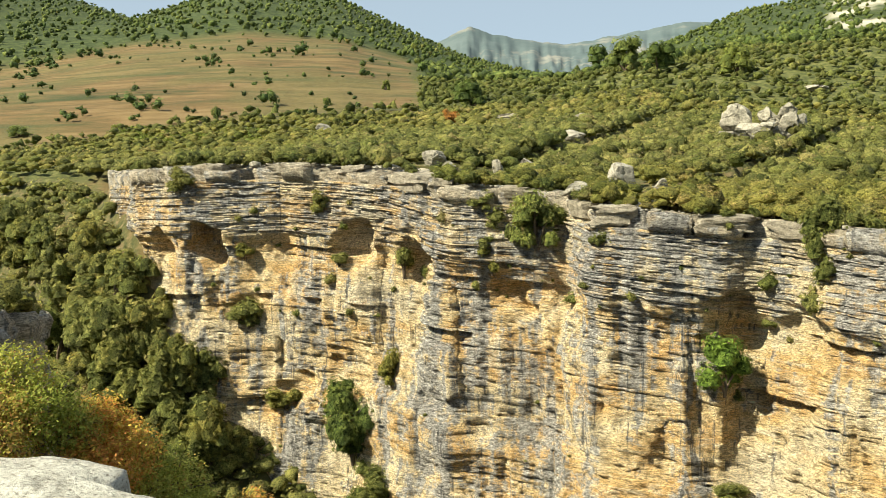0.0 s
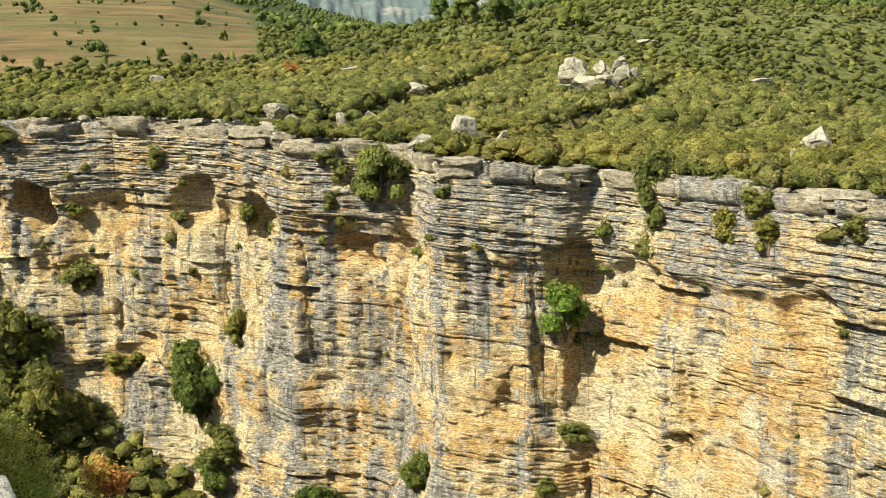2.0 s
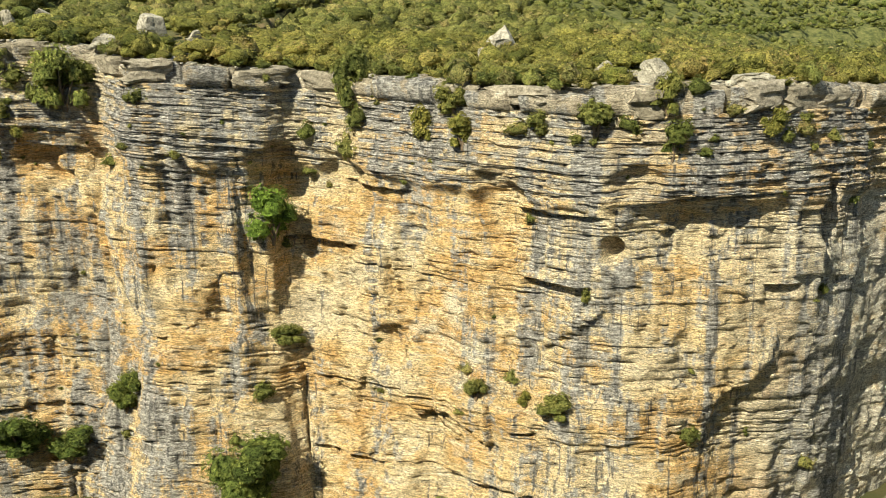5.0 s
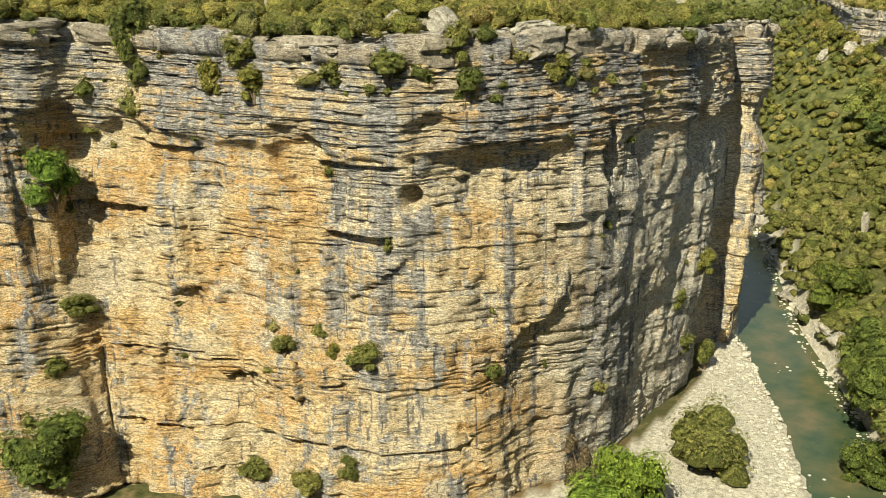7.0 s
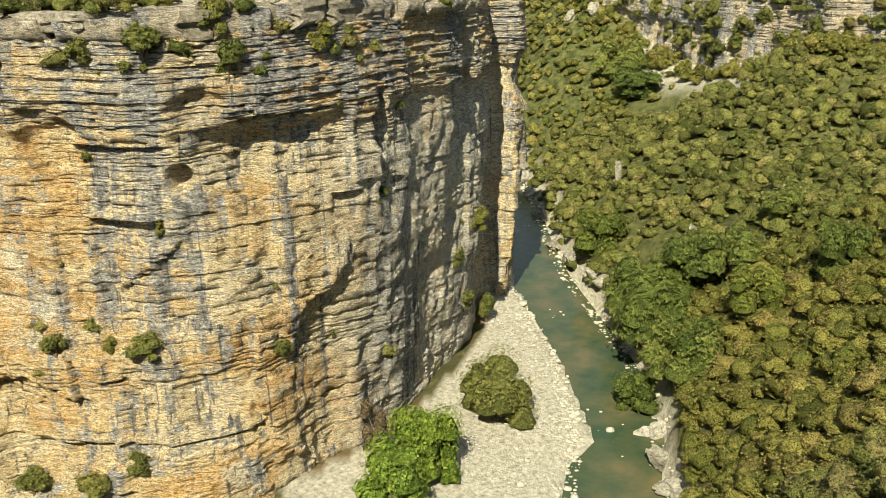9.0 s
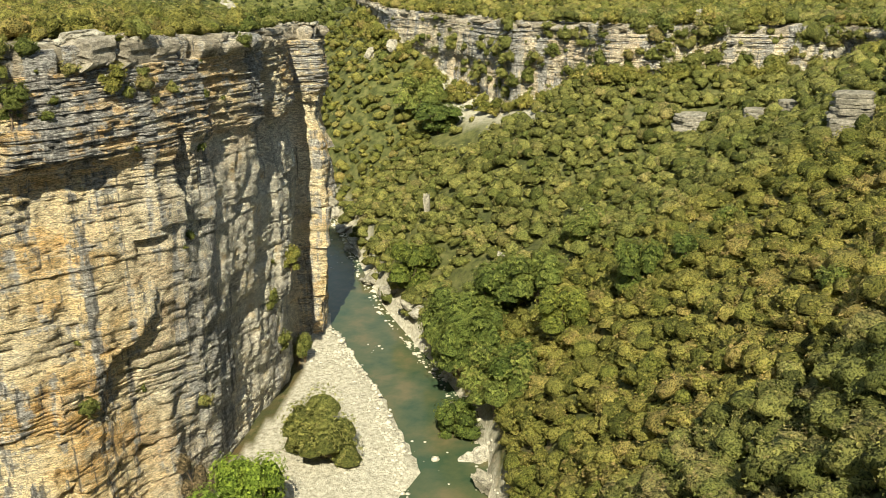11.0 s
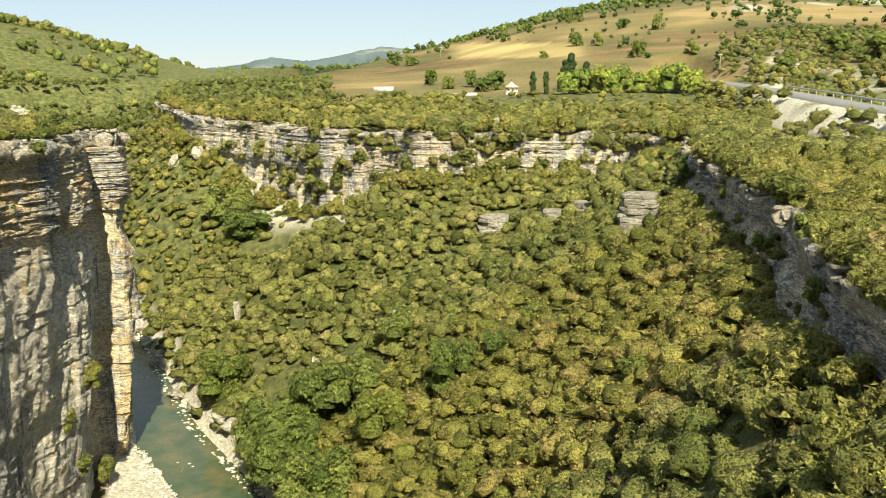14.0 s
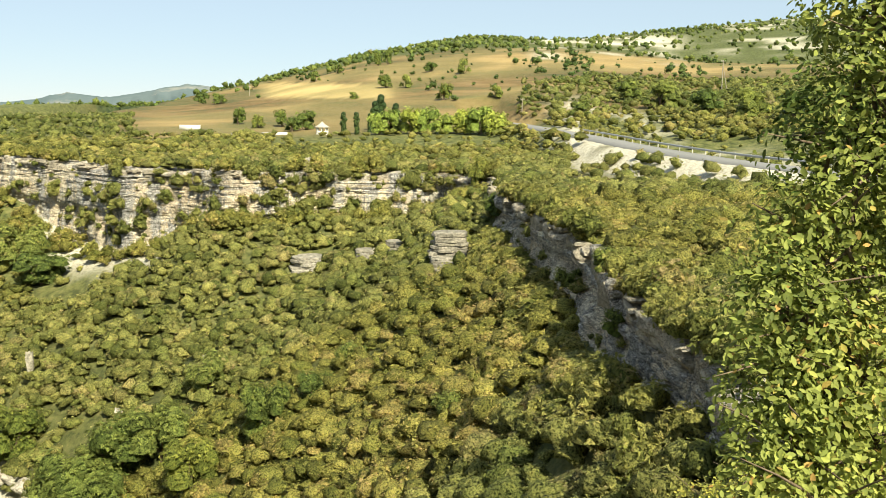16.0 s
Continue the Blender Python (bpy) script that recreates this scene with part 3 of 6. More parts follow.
def build_wall(name, line, label, seed, ds=0.28, amp=1.0, cap=1.7, cap_in=6.0, soft=3, under=1.0, flare=None, alcoves=(), rows=(0.0, 0.2, 0.26, 0.98), pale=None, pale_from=(4, 12), thin=6.0, grey=0.0):
    """A wall of rock beds along a line of x, y, top, foot; its open side lies on the right of the line.
    alcoves: bearing from the ledge, height, width, height of the hollow, depth."""
    q, u = resample(line, ds, soft)
    if pale is not None:
        amp = (amp * (1 - 0.5 * pale(q[:, 0]) * np.ones(len(q))))[None, :]
    t = np.gradient(q[:, :2], axis=0)
    for _ in range(14):
        t[1:-1] = 0.25 * t[:-2] + 0.5 * t[1:-1] + 0.25 * t[2:]
    t /= np.linalg.norm(t, axis=1)[:, None]
    out = np.stack([t[:, 1], -t[:, 0]], 1)
    top, foot = q[:, 2], q[:, 3] - 1.5
    deep = (top - foot)
    edges = bed_edges(deep.max() + 0.5, seed, cap)
    bed_i = np.repeat(np.arange(len(edges) - 1), len(rows))
    frac = np.tile(np.array(rows), len(edges) - 1)
    hb = edges[bed_i] + frac * (edges[bed_i + 1] - edges[bed_i])
    S, HB = np.meshgrid(u, hb)
    BED, FR = np.broadcast_to(bed_i[:, None], S.shape), np.broadcast_to(frac[:, None], S.shape)
    first = np.random.default_rng(seed + 50).random(len(edges) - 1) < np.where(edges[:-1] < cap + 6, 0.8, 0.3)
    packet = np.cumsum(first)
    PK, FIRST = packet[BED], first[BED]
    wave = (0.34 * vnoise(S / 17, HB / 9, seed + 1) + 0.025 * vnoise(S / 2.7, HB / 2, seed + 12)) * smooth(0, 3, HB)
    H = np.clip(HB + wave, 0, deep[None, :])
    thick = (edges[1:] - edges[:-1])[BED]
    zone_thin = smooth(cap, cap + 0.3, HB) * smooth(cap + thin + 0.3, cap + thin - 0.4, HB)
    # packets of beds stand proud or back, broken into blocks
    length = 0.8 + 3.4 * hash01(PK, seed + 5)
    pos = S / length + 17 * hash01(PK, seed + 6) + 0.3 * vnoise(S / 2, PK * 3.1, seed + 13)
    block = np.floor(pos)
    patchy = smooth(-0.35, 0.35, vnoise(S / 4.5, HB / 2.5, seed + 31))
    ragged = smooth(0.05, 0.4, 0.8 * vnoise(S / 1.1, BED * 1.9, seed + 32) + 0.7 * vnoise(S / 7, HB / 5, seed + 66))
    opened = smooth(-0.25, 0.35, vnoise(S / 0.9, BED * 2.7, seed + 67) + 0.4 * vnoise(S / 5, BED * 1.3, seed + 68))
    thin_off = 0.18 * (hash01(PK, seed) - 0.5) + 0.34 * (hash01(PK, block, seed + 3) - 0.5) * (0.35 + 0.65 * patchy)
    low_off = 0.08 * (hash01(PK, seed) - 0.5) + 0.20 * (hash01(PK, block, seed + 3) - 0.5) * ragged
    off = thin_off * zone_thin + low_off * (1 - zone_thin)
    crack = np.exp(-np.abs(pos - np.round(pos)) * length / 0.12) * (hash01(PK, np.round(pos), seed + 15) > 0.5)
    off -= crack * (HB > cap) * (0.10 + 0.16 * zone_thin)
    joint = np.where(FR < 0.22, np.where(FIRST, 1.0, 0.35), 0.0)
    deepj = ragged * (0.05 + 0.11 * patchy) + zone_thin * opened * (0.04 + 0.17 * patchy)
    chalky = (np.zeros(len(u)) if pale is None else pale(q[:, 0]) * np.ones(len(u)))[None, :] * smooth(6, 11, HB)
    off = off * (1 - 0.5 * chalky) - joint * deepj * (1 - 0.5 * chalky)
    # strong ledges: each overhangs the rock below it for a stretch and dies out
    rl = np.random.default_rng(seed + 60)
    for k, h_k in enumerate(edges[1:-1]):
        if h_k < cap + 5 or rl.random() > 0.10:
            continue
        reach = (0.35 + 0.9 * rl.random()) * smooth(0.0, 0.45, vnoise(S[:1] / rl.uniform(3, 8), np.zeros_like(S[:1]) + 3.7 * k, seed + 61))
        below = np.where(HB > h_k + 0.01, np.exp(-np.maximum(HB - h_k, 0) / rl.uniform(0.5, 1.5)), 0.0)
        above = np.where(HB <= h_k + 0.01, np.exp(-np.maximum(h_k - HB, 0) / 0.7), 0.0)
        off += reach * (0.3 * above - 0.7 * below) * (1 - 0.7 * chalky)
    # upright joints: broad columns step forward and back with sharp edges
    col_i = np.floor(S / 5.5 + 0.7 * vnoise(S / 5, H / 16, seed + 62))
    tier = np.floor(H / 11 + 0.5 * vnoise(S / 7, H / 9, seed + 63) + hash01(col_i, seed + 64))
    off += amp * 0.95 * (hash01(col_i, tier, seed + 65) - 0.5) * smooth(cap + thin * 0.6, cap + thin + 0.5, HB)
    slant = S * 0.8 + H * 0.6
    facet = np.abs(vnoise(slant / 3.2, (H - S) / 7, seed + 40)) + 0.5 * np.abs(vnoise(slant / 1.3, (H - S) / 3, seed + 41))
    rib = np.floor(S / 3.4 + 0.6 * vnoise(S / 4, H / 18, seed + 74) + H / 26)
    off += chalky * (0.5 * facet - 0.25 + 0.42 * (hash01(rib, np.floor(H / 13 + hash01(rib, seed + 76)), seed + 75) - 0.5)) * (pale is not None)
    # the thick cap: long slabs with deep joints between them, undercut
    slab = S / 4.5 + 0.45 * vnoise(S / 4, 0.0, seed + 18)
    part_of = slab - np.floor(slab)
    gap = np.minimum(part_of, 1 - part_of) * 4.5
    capm = smooth(cap + 0.02, cap - 0.02, HB)
    off = off * (1 - capm) + capm * (1.3 * (hash01(np.floor(slab), seed + 19) - 0.3) + 0.25 * fbm(S / 1.5, HB / 1.2, seed + 20) - 1.2 * smooth(0.32, 0.1, gap) - 0.5 * smooth(0.5, 0, HB) * 0.7 - 0.5 * smooth(cap * 0.7, cap, HB))
    # undercut below the thin beds, broad flutes, swells
    cut = np.maximum(0.1 + 0.8 * vnoise(S / 7, 0.5, seed + 4) + 0.3 * vnoise(S / 2.3, 0.5, seed + 21), 0)
    lowcut = cap + 5.6 + 0.7 * vnoise(S / 4, 0.2, seed + 22)
    off -= under * cut * smooth(lowcut, lowcut + 0.5, HB) * smooth(cap + 15, cap + 7, HB)
    off += 0.55 * under * smooth(cap, cap + 4.5, HB) * smooth(cap + 7, cap + 5.7, HB)
    off += amp * (0.95 * vnoise(S / 6.5, H / 30, seed + 5) + 0.45 * vnoise(S / 2.4, H / 12, seed + 6) + 0.22 * vnoise(S / 0.9, H / 5, seed + 23)) * smooth(1, 7, HB)
    off += amp * 0.6 * vnoise(S / 12, H / 5, seed + 24) * smooth(cap + 6, cap + 10, HB)
    off += 0.12 * fbm(S / 0.9, H / 0.5, seed + 7, 4) + 0.10 * np.round(1.6 * vnoise(S / 0.8, HB / 0.55, seed + 71)) * (0.4 + 0.6 * ragged) * (HB > cap) * (1 - 0.6 * chalky)
    broken = np.floor(3.5 * vnoise(S / 2.1, H / 1.7, seed + 33)) / 3.5 * 0.22 + np.floor(3 * vnoise(S / 5.5, H / 4.2, seed + 34)) / 3 * 0.40
    off += broken * smooth(cap + 5.5, cap + 8, HB) * (1 - 0.8 * chalky)
    grow = np.ones_like(q[:, 0]) if flare is None else flare(q[:, 0])
    off += grow[None, :] * (1.2 * smooth(22.3, 24.6, H + 1.2 * vnoise(S / 5, 0, seed + 8)) + 2.8 * smooth(27, 40, H))
    off -= (1 - grow[None, :]) * 2.2 * smooth(10, 38, H)
    Z = top[None, :] - H
    az = np.degrees(np.arctan2(-q[:, 0], q[:, 1]))
    Dq = np.hypot(q[:, 0], q[:, 1])
    hollow = np.zeros_like(S)
    for b_az, b_z, width, high, depth in alcoves:
        a = (az - b_az)[None, :] * np.radians(1) * Dq[None, :] / (width / 2)
        v = (Z - b_z) / np.where(Z > b_z, high * 0.45, high * 0.75)
        a = a + 0.35 * vnoise(S / 1.6, H / 1.3, seed + 72)
        v = v + 0.30 * vnoise(S / 2.1, H / 1.1, seed + 73)
        hollow = np.maximum(hollow, depth * smooth(1.0, 0.35, np.sqrt(a * a + v * v)))
    off = off * (1 - 0.4 * np.clip(hollow, 0, 1)) - hollow
    ends = smooth(0, 3, S) * smooth(u[-1], u[-1] - 3, S)
    off = np.clip(off * (0.3 + 0.7 * ends), -3.2, 9)
    V = np.zeros((*S.shape, 3))
    V[..., 0] = q[None, :, 0] + out[None, :, 0] * off
    V[..., 1] = q[None, :, 1] + out[None, :, 1] * off
    V[..., 2] = Z + (0.22 * vnoise(S / 2.2, 0.0, seed + 9) + 1.0 * (hash01(np.floor(slab), seed + 25) - 0.6)) * smooth(1.7, 0, HB)
    # the cap's top runs back onto the plateau
    n_back = 9
    back = np.linspace(cap_in, 0.12, n_back)
    B = np.zeros((n_back, len(u), 3))
    for i, d in enumerate(back):
        w = (1 - d / cap_in)
        B[i, :, 0] = q[:, 0] - out[:, 0] * (d - off[0] * w)
        B[i, :, 1] = q[:, 1] - out[:, 1] * (d - off[0] * w)
        B[i, :, 2] = V[0, :, 2] * w + top * (1 - w) + 0.12 * smooth(0, 0.6, d) + 0.14 * fbm(B[i, :, 0] / 1.5, B[i, :, 1] / 1.5, seed + 10) + 0.12 * np.floor(2.5 * vnoise(B[i, :, 0] / 2.1, B[i, :, 1] / 2.1, seed + 26)) * smooth(0, 1.2, d)
    B[0, :, 2] -= 1.5
    V = np.concatenate([B, V], 0)
    pat = grey + 0.03 * zone_thin + 0.10 * np.clip(vnoise(S / 6.5, H / 30, seed + 5) + 0.5 * vnoise(S / 2.4, H / 12, seed + 6), -1, 1) - 0.25 * np.clip(hollow, 0, 1) + (0.08 + 0.12 * zone_thin) * (hash01(BED, block, seed + 27) - 0.5)
    white = np.zeros(len(u)) if pale is None else pale(q[:, 0]) * np.ones(len(u))
    white = np.broadcast_to(white[None, :], S.shape) * smooth(*pale_from, H)
    bleach = np.concatenate([np.full((n_back, len(u)), 0.9), np.clip(0.85 * capm + 0.75 * zone_thin * (0.25 + 0.75 * (hash01(BED, block, seed + 70) > 0.45)) * (0.4 + 0.5 * patchy), 0, 0.95)], 0)
    pat = np.concatenate([np.full((n_back, len(u)), 0.0), pat], 0)
    white = np.concatenate([np.zeros((n_back, len(u))), white], 0)
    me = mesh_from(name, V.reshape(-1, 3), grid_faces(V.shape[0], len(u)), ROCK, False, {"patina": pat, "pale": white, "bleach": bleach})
    return tagged(new(name, me), label, "cliff", kind="structure")


HOLLOWS = [(14.2, 38.2, 5.2, 4.6, 3.0), (17.3, 37.6, 2.6, 4.0, 2.4), (5.4, 38.5, 6, 5, 2.4), (1.8, 36.5, 3.5, 7, 2.2), (-4.0, 33.5, 6, 4, 1.4), (-17.2, 33.0, 5.5, 6.5, 0.9), (-16.0, 24, 3.5, 8, 0.5), (-21.5, 33, 4.5, 3, 0.9),
           (-31.3, 31, 4.5, 6, 1.1), (-38.3, 28.6, 1.9, 2.0, 1.6), (-39.8, 33.5, 4.0, 3.0, 1.0), (9, 22, 7, 4, 1.2), (-56.2, 32, 1.6, 12, 1.9), (-50.5, 31, 1.4, 10, 0.9), (-9.8, 24, 2.0, 5, 0.7), (-24.5, 24, 0.9, 8, 0.6), (12.5, 30, 6, 4, 1.0)]
build_wall("cliff_north", RIM_N[4:34], "tall cliff of layered ochre and grey limestone with overhangs", 21, alcoves=HOLLOWS,
           flare=lambda x: smooth(52, 40, x), pale=lambda x: 0.9 * smooth(47, 60, x) * (1 - 0.95 * smooth(88, 91, x)))
build_wall("cliff_south", RIM_S[::-1][len(RIM_S) - 24:len(RIM_S) - 15], "low shaded limestone wall below the shrubby rim", 33, amp=1.3, cap=1.2, under=0.8, ds=0.3, pale=lambda x: 0.75, pale_from=(-1, 1), thin=1.5, grey=0.04,
           alcoves=[(-93.6, 33.2, 6, 1.8, 0.8), (-98.6, 32.8, 6, 2.0, 0.8)])
build_wall("cliff_far", RIM_S[::-1][len(RIM_S) - 33:len(RIM_S) - 23], "pale layered limestone band across the far slope", 35, amp=1.1, cap=1.1, under=0.6, ds=0.65, pale=lambda x: 0.6, pale_from=(-1, 1), thin=1.5, grey=0.06)
build_wall("cliff_spur", RIM_S[::-1][len(RIM_S) - 8:len(RIM_S) - 2], "dark grey layered rock spur in shade", 37, amp=0.7, ds=0.7, rows=(0.0, 0.3, 0.9), pale=lambda x: 0.6)


# ---- the cap's broken slabs, each a stone of its own ----
def slab_mesh(seed):
    """A long slab one unit each way, top at z = 0: a box with uneven faces, knocked-off edges and a split face."""
    r = np.random.default_rng(seed)
    bm = bmesh.new()
    bmesh.ops.create_cube(bm, size=1.0)
    bmesh.ops.subdivide_edges(bm, edges=bm.edges[:], cuts=7, use_grid_fill=True)
    v = np.array([p.co[:] for p in bm.verts])
    edge = np.sort(np.abs(v), 1)[:, 1]  # near an edge two coordinates are large
    v *= (1 - 0.13 * smooth(0.34, 0.5, edge) * (0.3 + 0.7 * r.random(len(v))))[:, None]
    v += 0.09 * np.stack([fbm(v[:, 0] * 3 + v[:, 1] * 2 + seed, v[:, 2] * 2 + v[:, 1], seed + k) for k in range(3)], 1)
    v[:, 1] += np.where(v[:, 2] < r.uniform(-0.25, 0.15), r.uniform(0.02, 0.16), 0.0)  # the lower bed stands back
    v[:, 0] += 0.10 * np.round(2 * vnoise(v[:, 1] * 2, v[:, 2] * 4, seed + 5))
    v[:, 2] -= 0.5
    for p, c in zip(bm.verts, v):
        p.co = c
    me = bpy.data.meshes.new("slab")
    bm.to_mesh(me)
    bm.free()
    me.materials.append(CAPROCK)
    return me


def build_slabs(wall, line, seed, low, high, thick, missing):
    r = random.Random(seed)
    shapes = [slab_mesh(seed + k) for k in range(7)]
    q, u = resample(line, 0.25, 3)
    t = np.gradient(q[:, :2], axis=0)
    t /= np.linalg.norm(t, axis=1)[:, None]
    at = 1.0
    while at < u[-1] - high:
        long_ = r.uniform(low, high)
        i = int(np.searchsorted(u, at + long_ / 2))
        at += long_ + r.choice((0.05, 0.12, 0.3, 1.4))
        if r.random() < missing:
            continue
        j0, j1 = int(np.searchsorted(u, at - long_)), min(int(np.searchsorted(u, at)), len(q) - 1)
        way = Vector((*(q[j1, :2] - q[j0, :2]), 0)).normalized()
        inner = Vector((-way.y, way.x, 0))
        ob = new("slab", shapes[r.randrange(7)])
        ob.parent = wall
        m = Matrix((way, inner, Vector((0, 0, 1)))).transposed().to_4x4()
        mid = Vector((q[i, 0], q[i, 1], q[i, 2] + r.uniform(-0.15, 0.35))) + inner * r.uniform(0.9, 1.8)
        ob.matrix_basis = Matrix.Translation(mid) @ m @ Matrix.Rotation(r.uniform(-0.08, 0.08), 4, "Y") @ Matrix.Rotation(r.uniform(-0.08, 0.08), 4, "X") @ Matrix.Rotation(r.uniform(-0.22, 0.22), 4, "Z") @ Matrix.Diagonal((long_, r.uniform(2.4, 3.6), r.uniform(*thick), 1))


CAPROCK = stone_material("weathered_cap_limestone", (0.13, 0.118, 0.095), (0.28, 0.25, 0.20), (0.42, 0.38, 0.315), 1.4)
build_slabs(bpy.data.objects["cliff_north"], RIM_N[5:33], 501, 1.8, 5.5, (1.4, 2.2), 0.3)
build_slabs(bpy.data.objects["cliff_south"], RIM_S[::-1][len(RIM_S) - 24:len(RIM_S) - 15], 521, 1.4, 4.0, (1.0, 1.8), 0.2)
build_slabs(bpy.data.objects["cliff_far"], RIM_S[::-1][len(RIM_S) - 33:len(RIM_S) - 23], 541, 1.8, 5.0, (1.0, 1.9), 0.5)


# ---- trees, bushes and boulders ----
def lump(r, lobes, seg, rings, low=0.02):
    """A lumpy shell round lobes (x, y, z, radius): rings of points pushed out to the farthest lobe; vertices and triangles."""
    mid = np.array([*lobes[:, :2].mean(0), max(0.12, (lobes[:, 2] * 0.8).mean())])
    v = [(0.0, 0.0, 1.0)]
    for k in range(1, rings + 1):
        a = k / rings * 2.2
        for i in range(seg):
            w = 2 * np.pi * (i + 0.5 * (k % 2)) / seg
            v.append((math.sin(a) * math.cos(w), math.sin(a) * math.sin(w), math.cos(a)))
    d = np.array(v)
    rel = lobes[:, :3] - mid
    along_ = d @ rel.T
    perp2 = (rel ** 2).sum(1)[None, :] - along_ ** 2
    reach = np.where(perp2 < lobes[None, :, 3] ** 2, along_ + np.sqrt(np.maximum(lobes[None, :, 3] ** 2 - perp2, 0)), 0.1)
    rad_ = np.maximum(reach.max(1), 0.12) * r.uniform(0.9, 1.06, len(d))
    p = mid + d * rad_[:, None]
    p[:, 2] = np.maximum(p[:, 2], low)
    f = [(0, 1 + i, 1 + (i + 1) % seg) for i in range(seg)]
    for k in range(rings - 1):
        a0, b0 = 1 + k * seg, 1 + (k + 1) * seg
        for i in range(seg):
            i2 = (i + 1) % seg
            if k % 2 == 0:
                f += [(a0 + i, b0 + i, b0 + i2), (a0 + i, b0 + i2, a0 + i2)]
            else:
                f += [(a0 + i, b0 + i, a0 + i2), (a0 + i2, b0 + i, b0 + i2)]
    return p, np.array(f)


def clump_template(r, tris, lobes=17, leaf=0.1, core=(9, 5)):
    """A bush one unit wide and high, foot at the origin: a lumpy shell and leaf tips over it; vertices, faces, tint offsets."""
    ang, lift = r.uniform(0, 2 * np.pi, lobes), np.arcsin(r.uniform(-0.1, 1.0, lobes))
    far = r.uniform(0.20, 0.36, lobes)
    L = np.stack([np.cos(ang) * np.cos(lift) * far, np.sin(ang) * np.cos(lift) * far, 0.34 + np.sin(lift) * far * 1.25, r.uniform(0.11, 0.22, lobes)], 1)
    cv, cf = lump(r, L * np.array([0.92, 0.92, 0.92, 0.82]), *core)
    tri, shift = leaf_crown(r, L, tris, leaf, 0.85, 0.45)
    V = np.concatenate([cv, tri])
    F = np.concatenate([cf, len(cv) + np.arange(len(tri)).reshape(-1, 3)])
    # the shell's lower tint paints the bush's inner shade under the leaf tips
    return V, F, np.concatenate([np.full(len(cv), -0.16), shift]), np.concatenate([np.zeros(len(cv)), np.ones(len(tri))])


OCCUPIED = []  # x, y, radius of what stands on the ground


bpy.context.view_layer.update()
DEPS = bpy.context.evaluated_depsgraph_get()
SURFACES = [BVHTree.FromObject(bpy.data.objects[n], DEPS) for n in ("ground", "cliff_north", "cliff_south", "cliff_far", "cliff_spur")]


def spot(bearing, angle):
    """The point of the ground or rock that lies at a bearing and an angle above the level, from the ledge."""
    a, e = radians(bearing), radians(angle)
    way = Vector((-math.sin(a) * math.cos(e), math.cos(a) * math.cos(e), math.sin(e)))
    best = (EYE + way * 300, Vector((0, 0, 1)), 300.0)
    far = 1e9
    for tree in SURFACES:
        place, normal, index, d = tree.ray_cast(EYE + way * 7, way)
        if place is not None and d < far:
            far, best = d, (place, normal, d + 7)
    return best


def part(name, data, parent, label=""):
    ob = new(name, data)
    ob.parent = parent
    return tagged(ob, label) if label else ob


def tube(points, radii, sides=6):
    """Triangles of a tapered limb along points."""
    p = np.asarray(points, float)
    t = np.gradient(p, axis=0)
    t /= np.linalg.norm(t, axis=1)[:, None] + 1e-9
    side = np.cross(t, np.array([0.31, 0.87, 0.38]))
    side /= np.linalg.norm(side, axis=1)[:, None] + 1e-9
    up = np.cross(t, side)
    w = np.arange(sides) / sides * 2 * np.pi
    ring = p[:, None] + np.asarray(radii)[:, None, None] * (np.cos(w)[None, :, None] * side[:, None] + np.sin(w)[None, :, None] * up[:, None])
    f = grid_faces(len(p), sides, wrap=True)
    return ring.reshape(-1, 3), f


def limbs(r, base, tips, thick, sides=6):
    """A trunk that forks to the tips: one mesh of tapered tubes."""
    V, F, n = [], [], 0
    base = np.asarray(base, float)
    for tip in tips:
        tip = np.asarray(tip, float)
        u = np.linspace(0, 1, 6)[:, None]
        bend = r.normal(0, 0.05, 3) * np.linalg.norm(tip - base)
        p = base + (tip - base) * np.concatenate([u ** 1.6, u ** 1.6, u ** 0.8], 1) + bend * np.sin(np.pi * u)
        v, f = tube(p, thick * (1 - 0.85 * u[:, 0]), sides)
        V.append(v)
        F.append(f + n)
        n += len(v)
    return np.concatenate(V), np.concatenate(F)


def leaf_crown(r, lobes, tris, leaf, slim=0.8, droop=0.3):
    """Leaf triangles over lobes (x, y, z, radius)."""
    lobes = np.asarray(lobes, float)
    area = lobes[:, 3] ** 2
    pick = r.choice(len(lobes), tris, p=area / area.sum())
    d = r.normal(size=(tris, 3))
    d[:, 2] += droop
    d /= np.linalg.norm(d, axis=1)[:, None]
    c = lobes[pick, :3] + d * (lobes[pick, 3] * r.uniform(0.75, 1.12, tris))[:, None]
    nrm = d + r.normal(0, 0.33, (tris, 3)) + np.array([0, 0, 0.2])
    nrm /= np.linalg.norm(nrm, axis=1)[:, None]
    a = np.cross(nrm, r.normal(size=(tris, 3)))
    a /= np.linalg.norm(a, axis=1)[:, None]
    b = np.cross(nrm, a)
    s = leaf * r.uniform(0.6, 1.35, (tris, 1))
    tri = np.stack([c + a * s, c - a * s * 0.6 + b * s * slim, c - a * s * 0.6 - b * s * slim], 1).reshape(-1, 3)
    return tri, np.repeat(np.clip(r.normal(0, 0.05, len(lobes))[pick] + r.normal(0, 0.09, tris), -0.25, 0.25), 3)


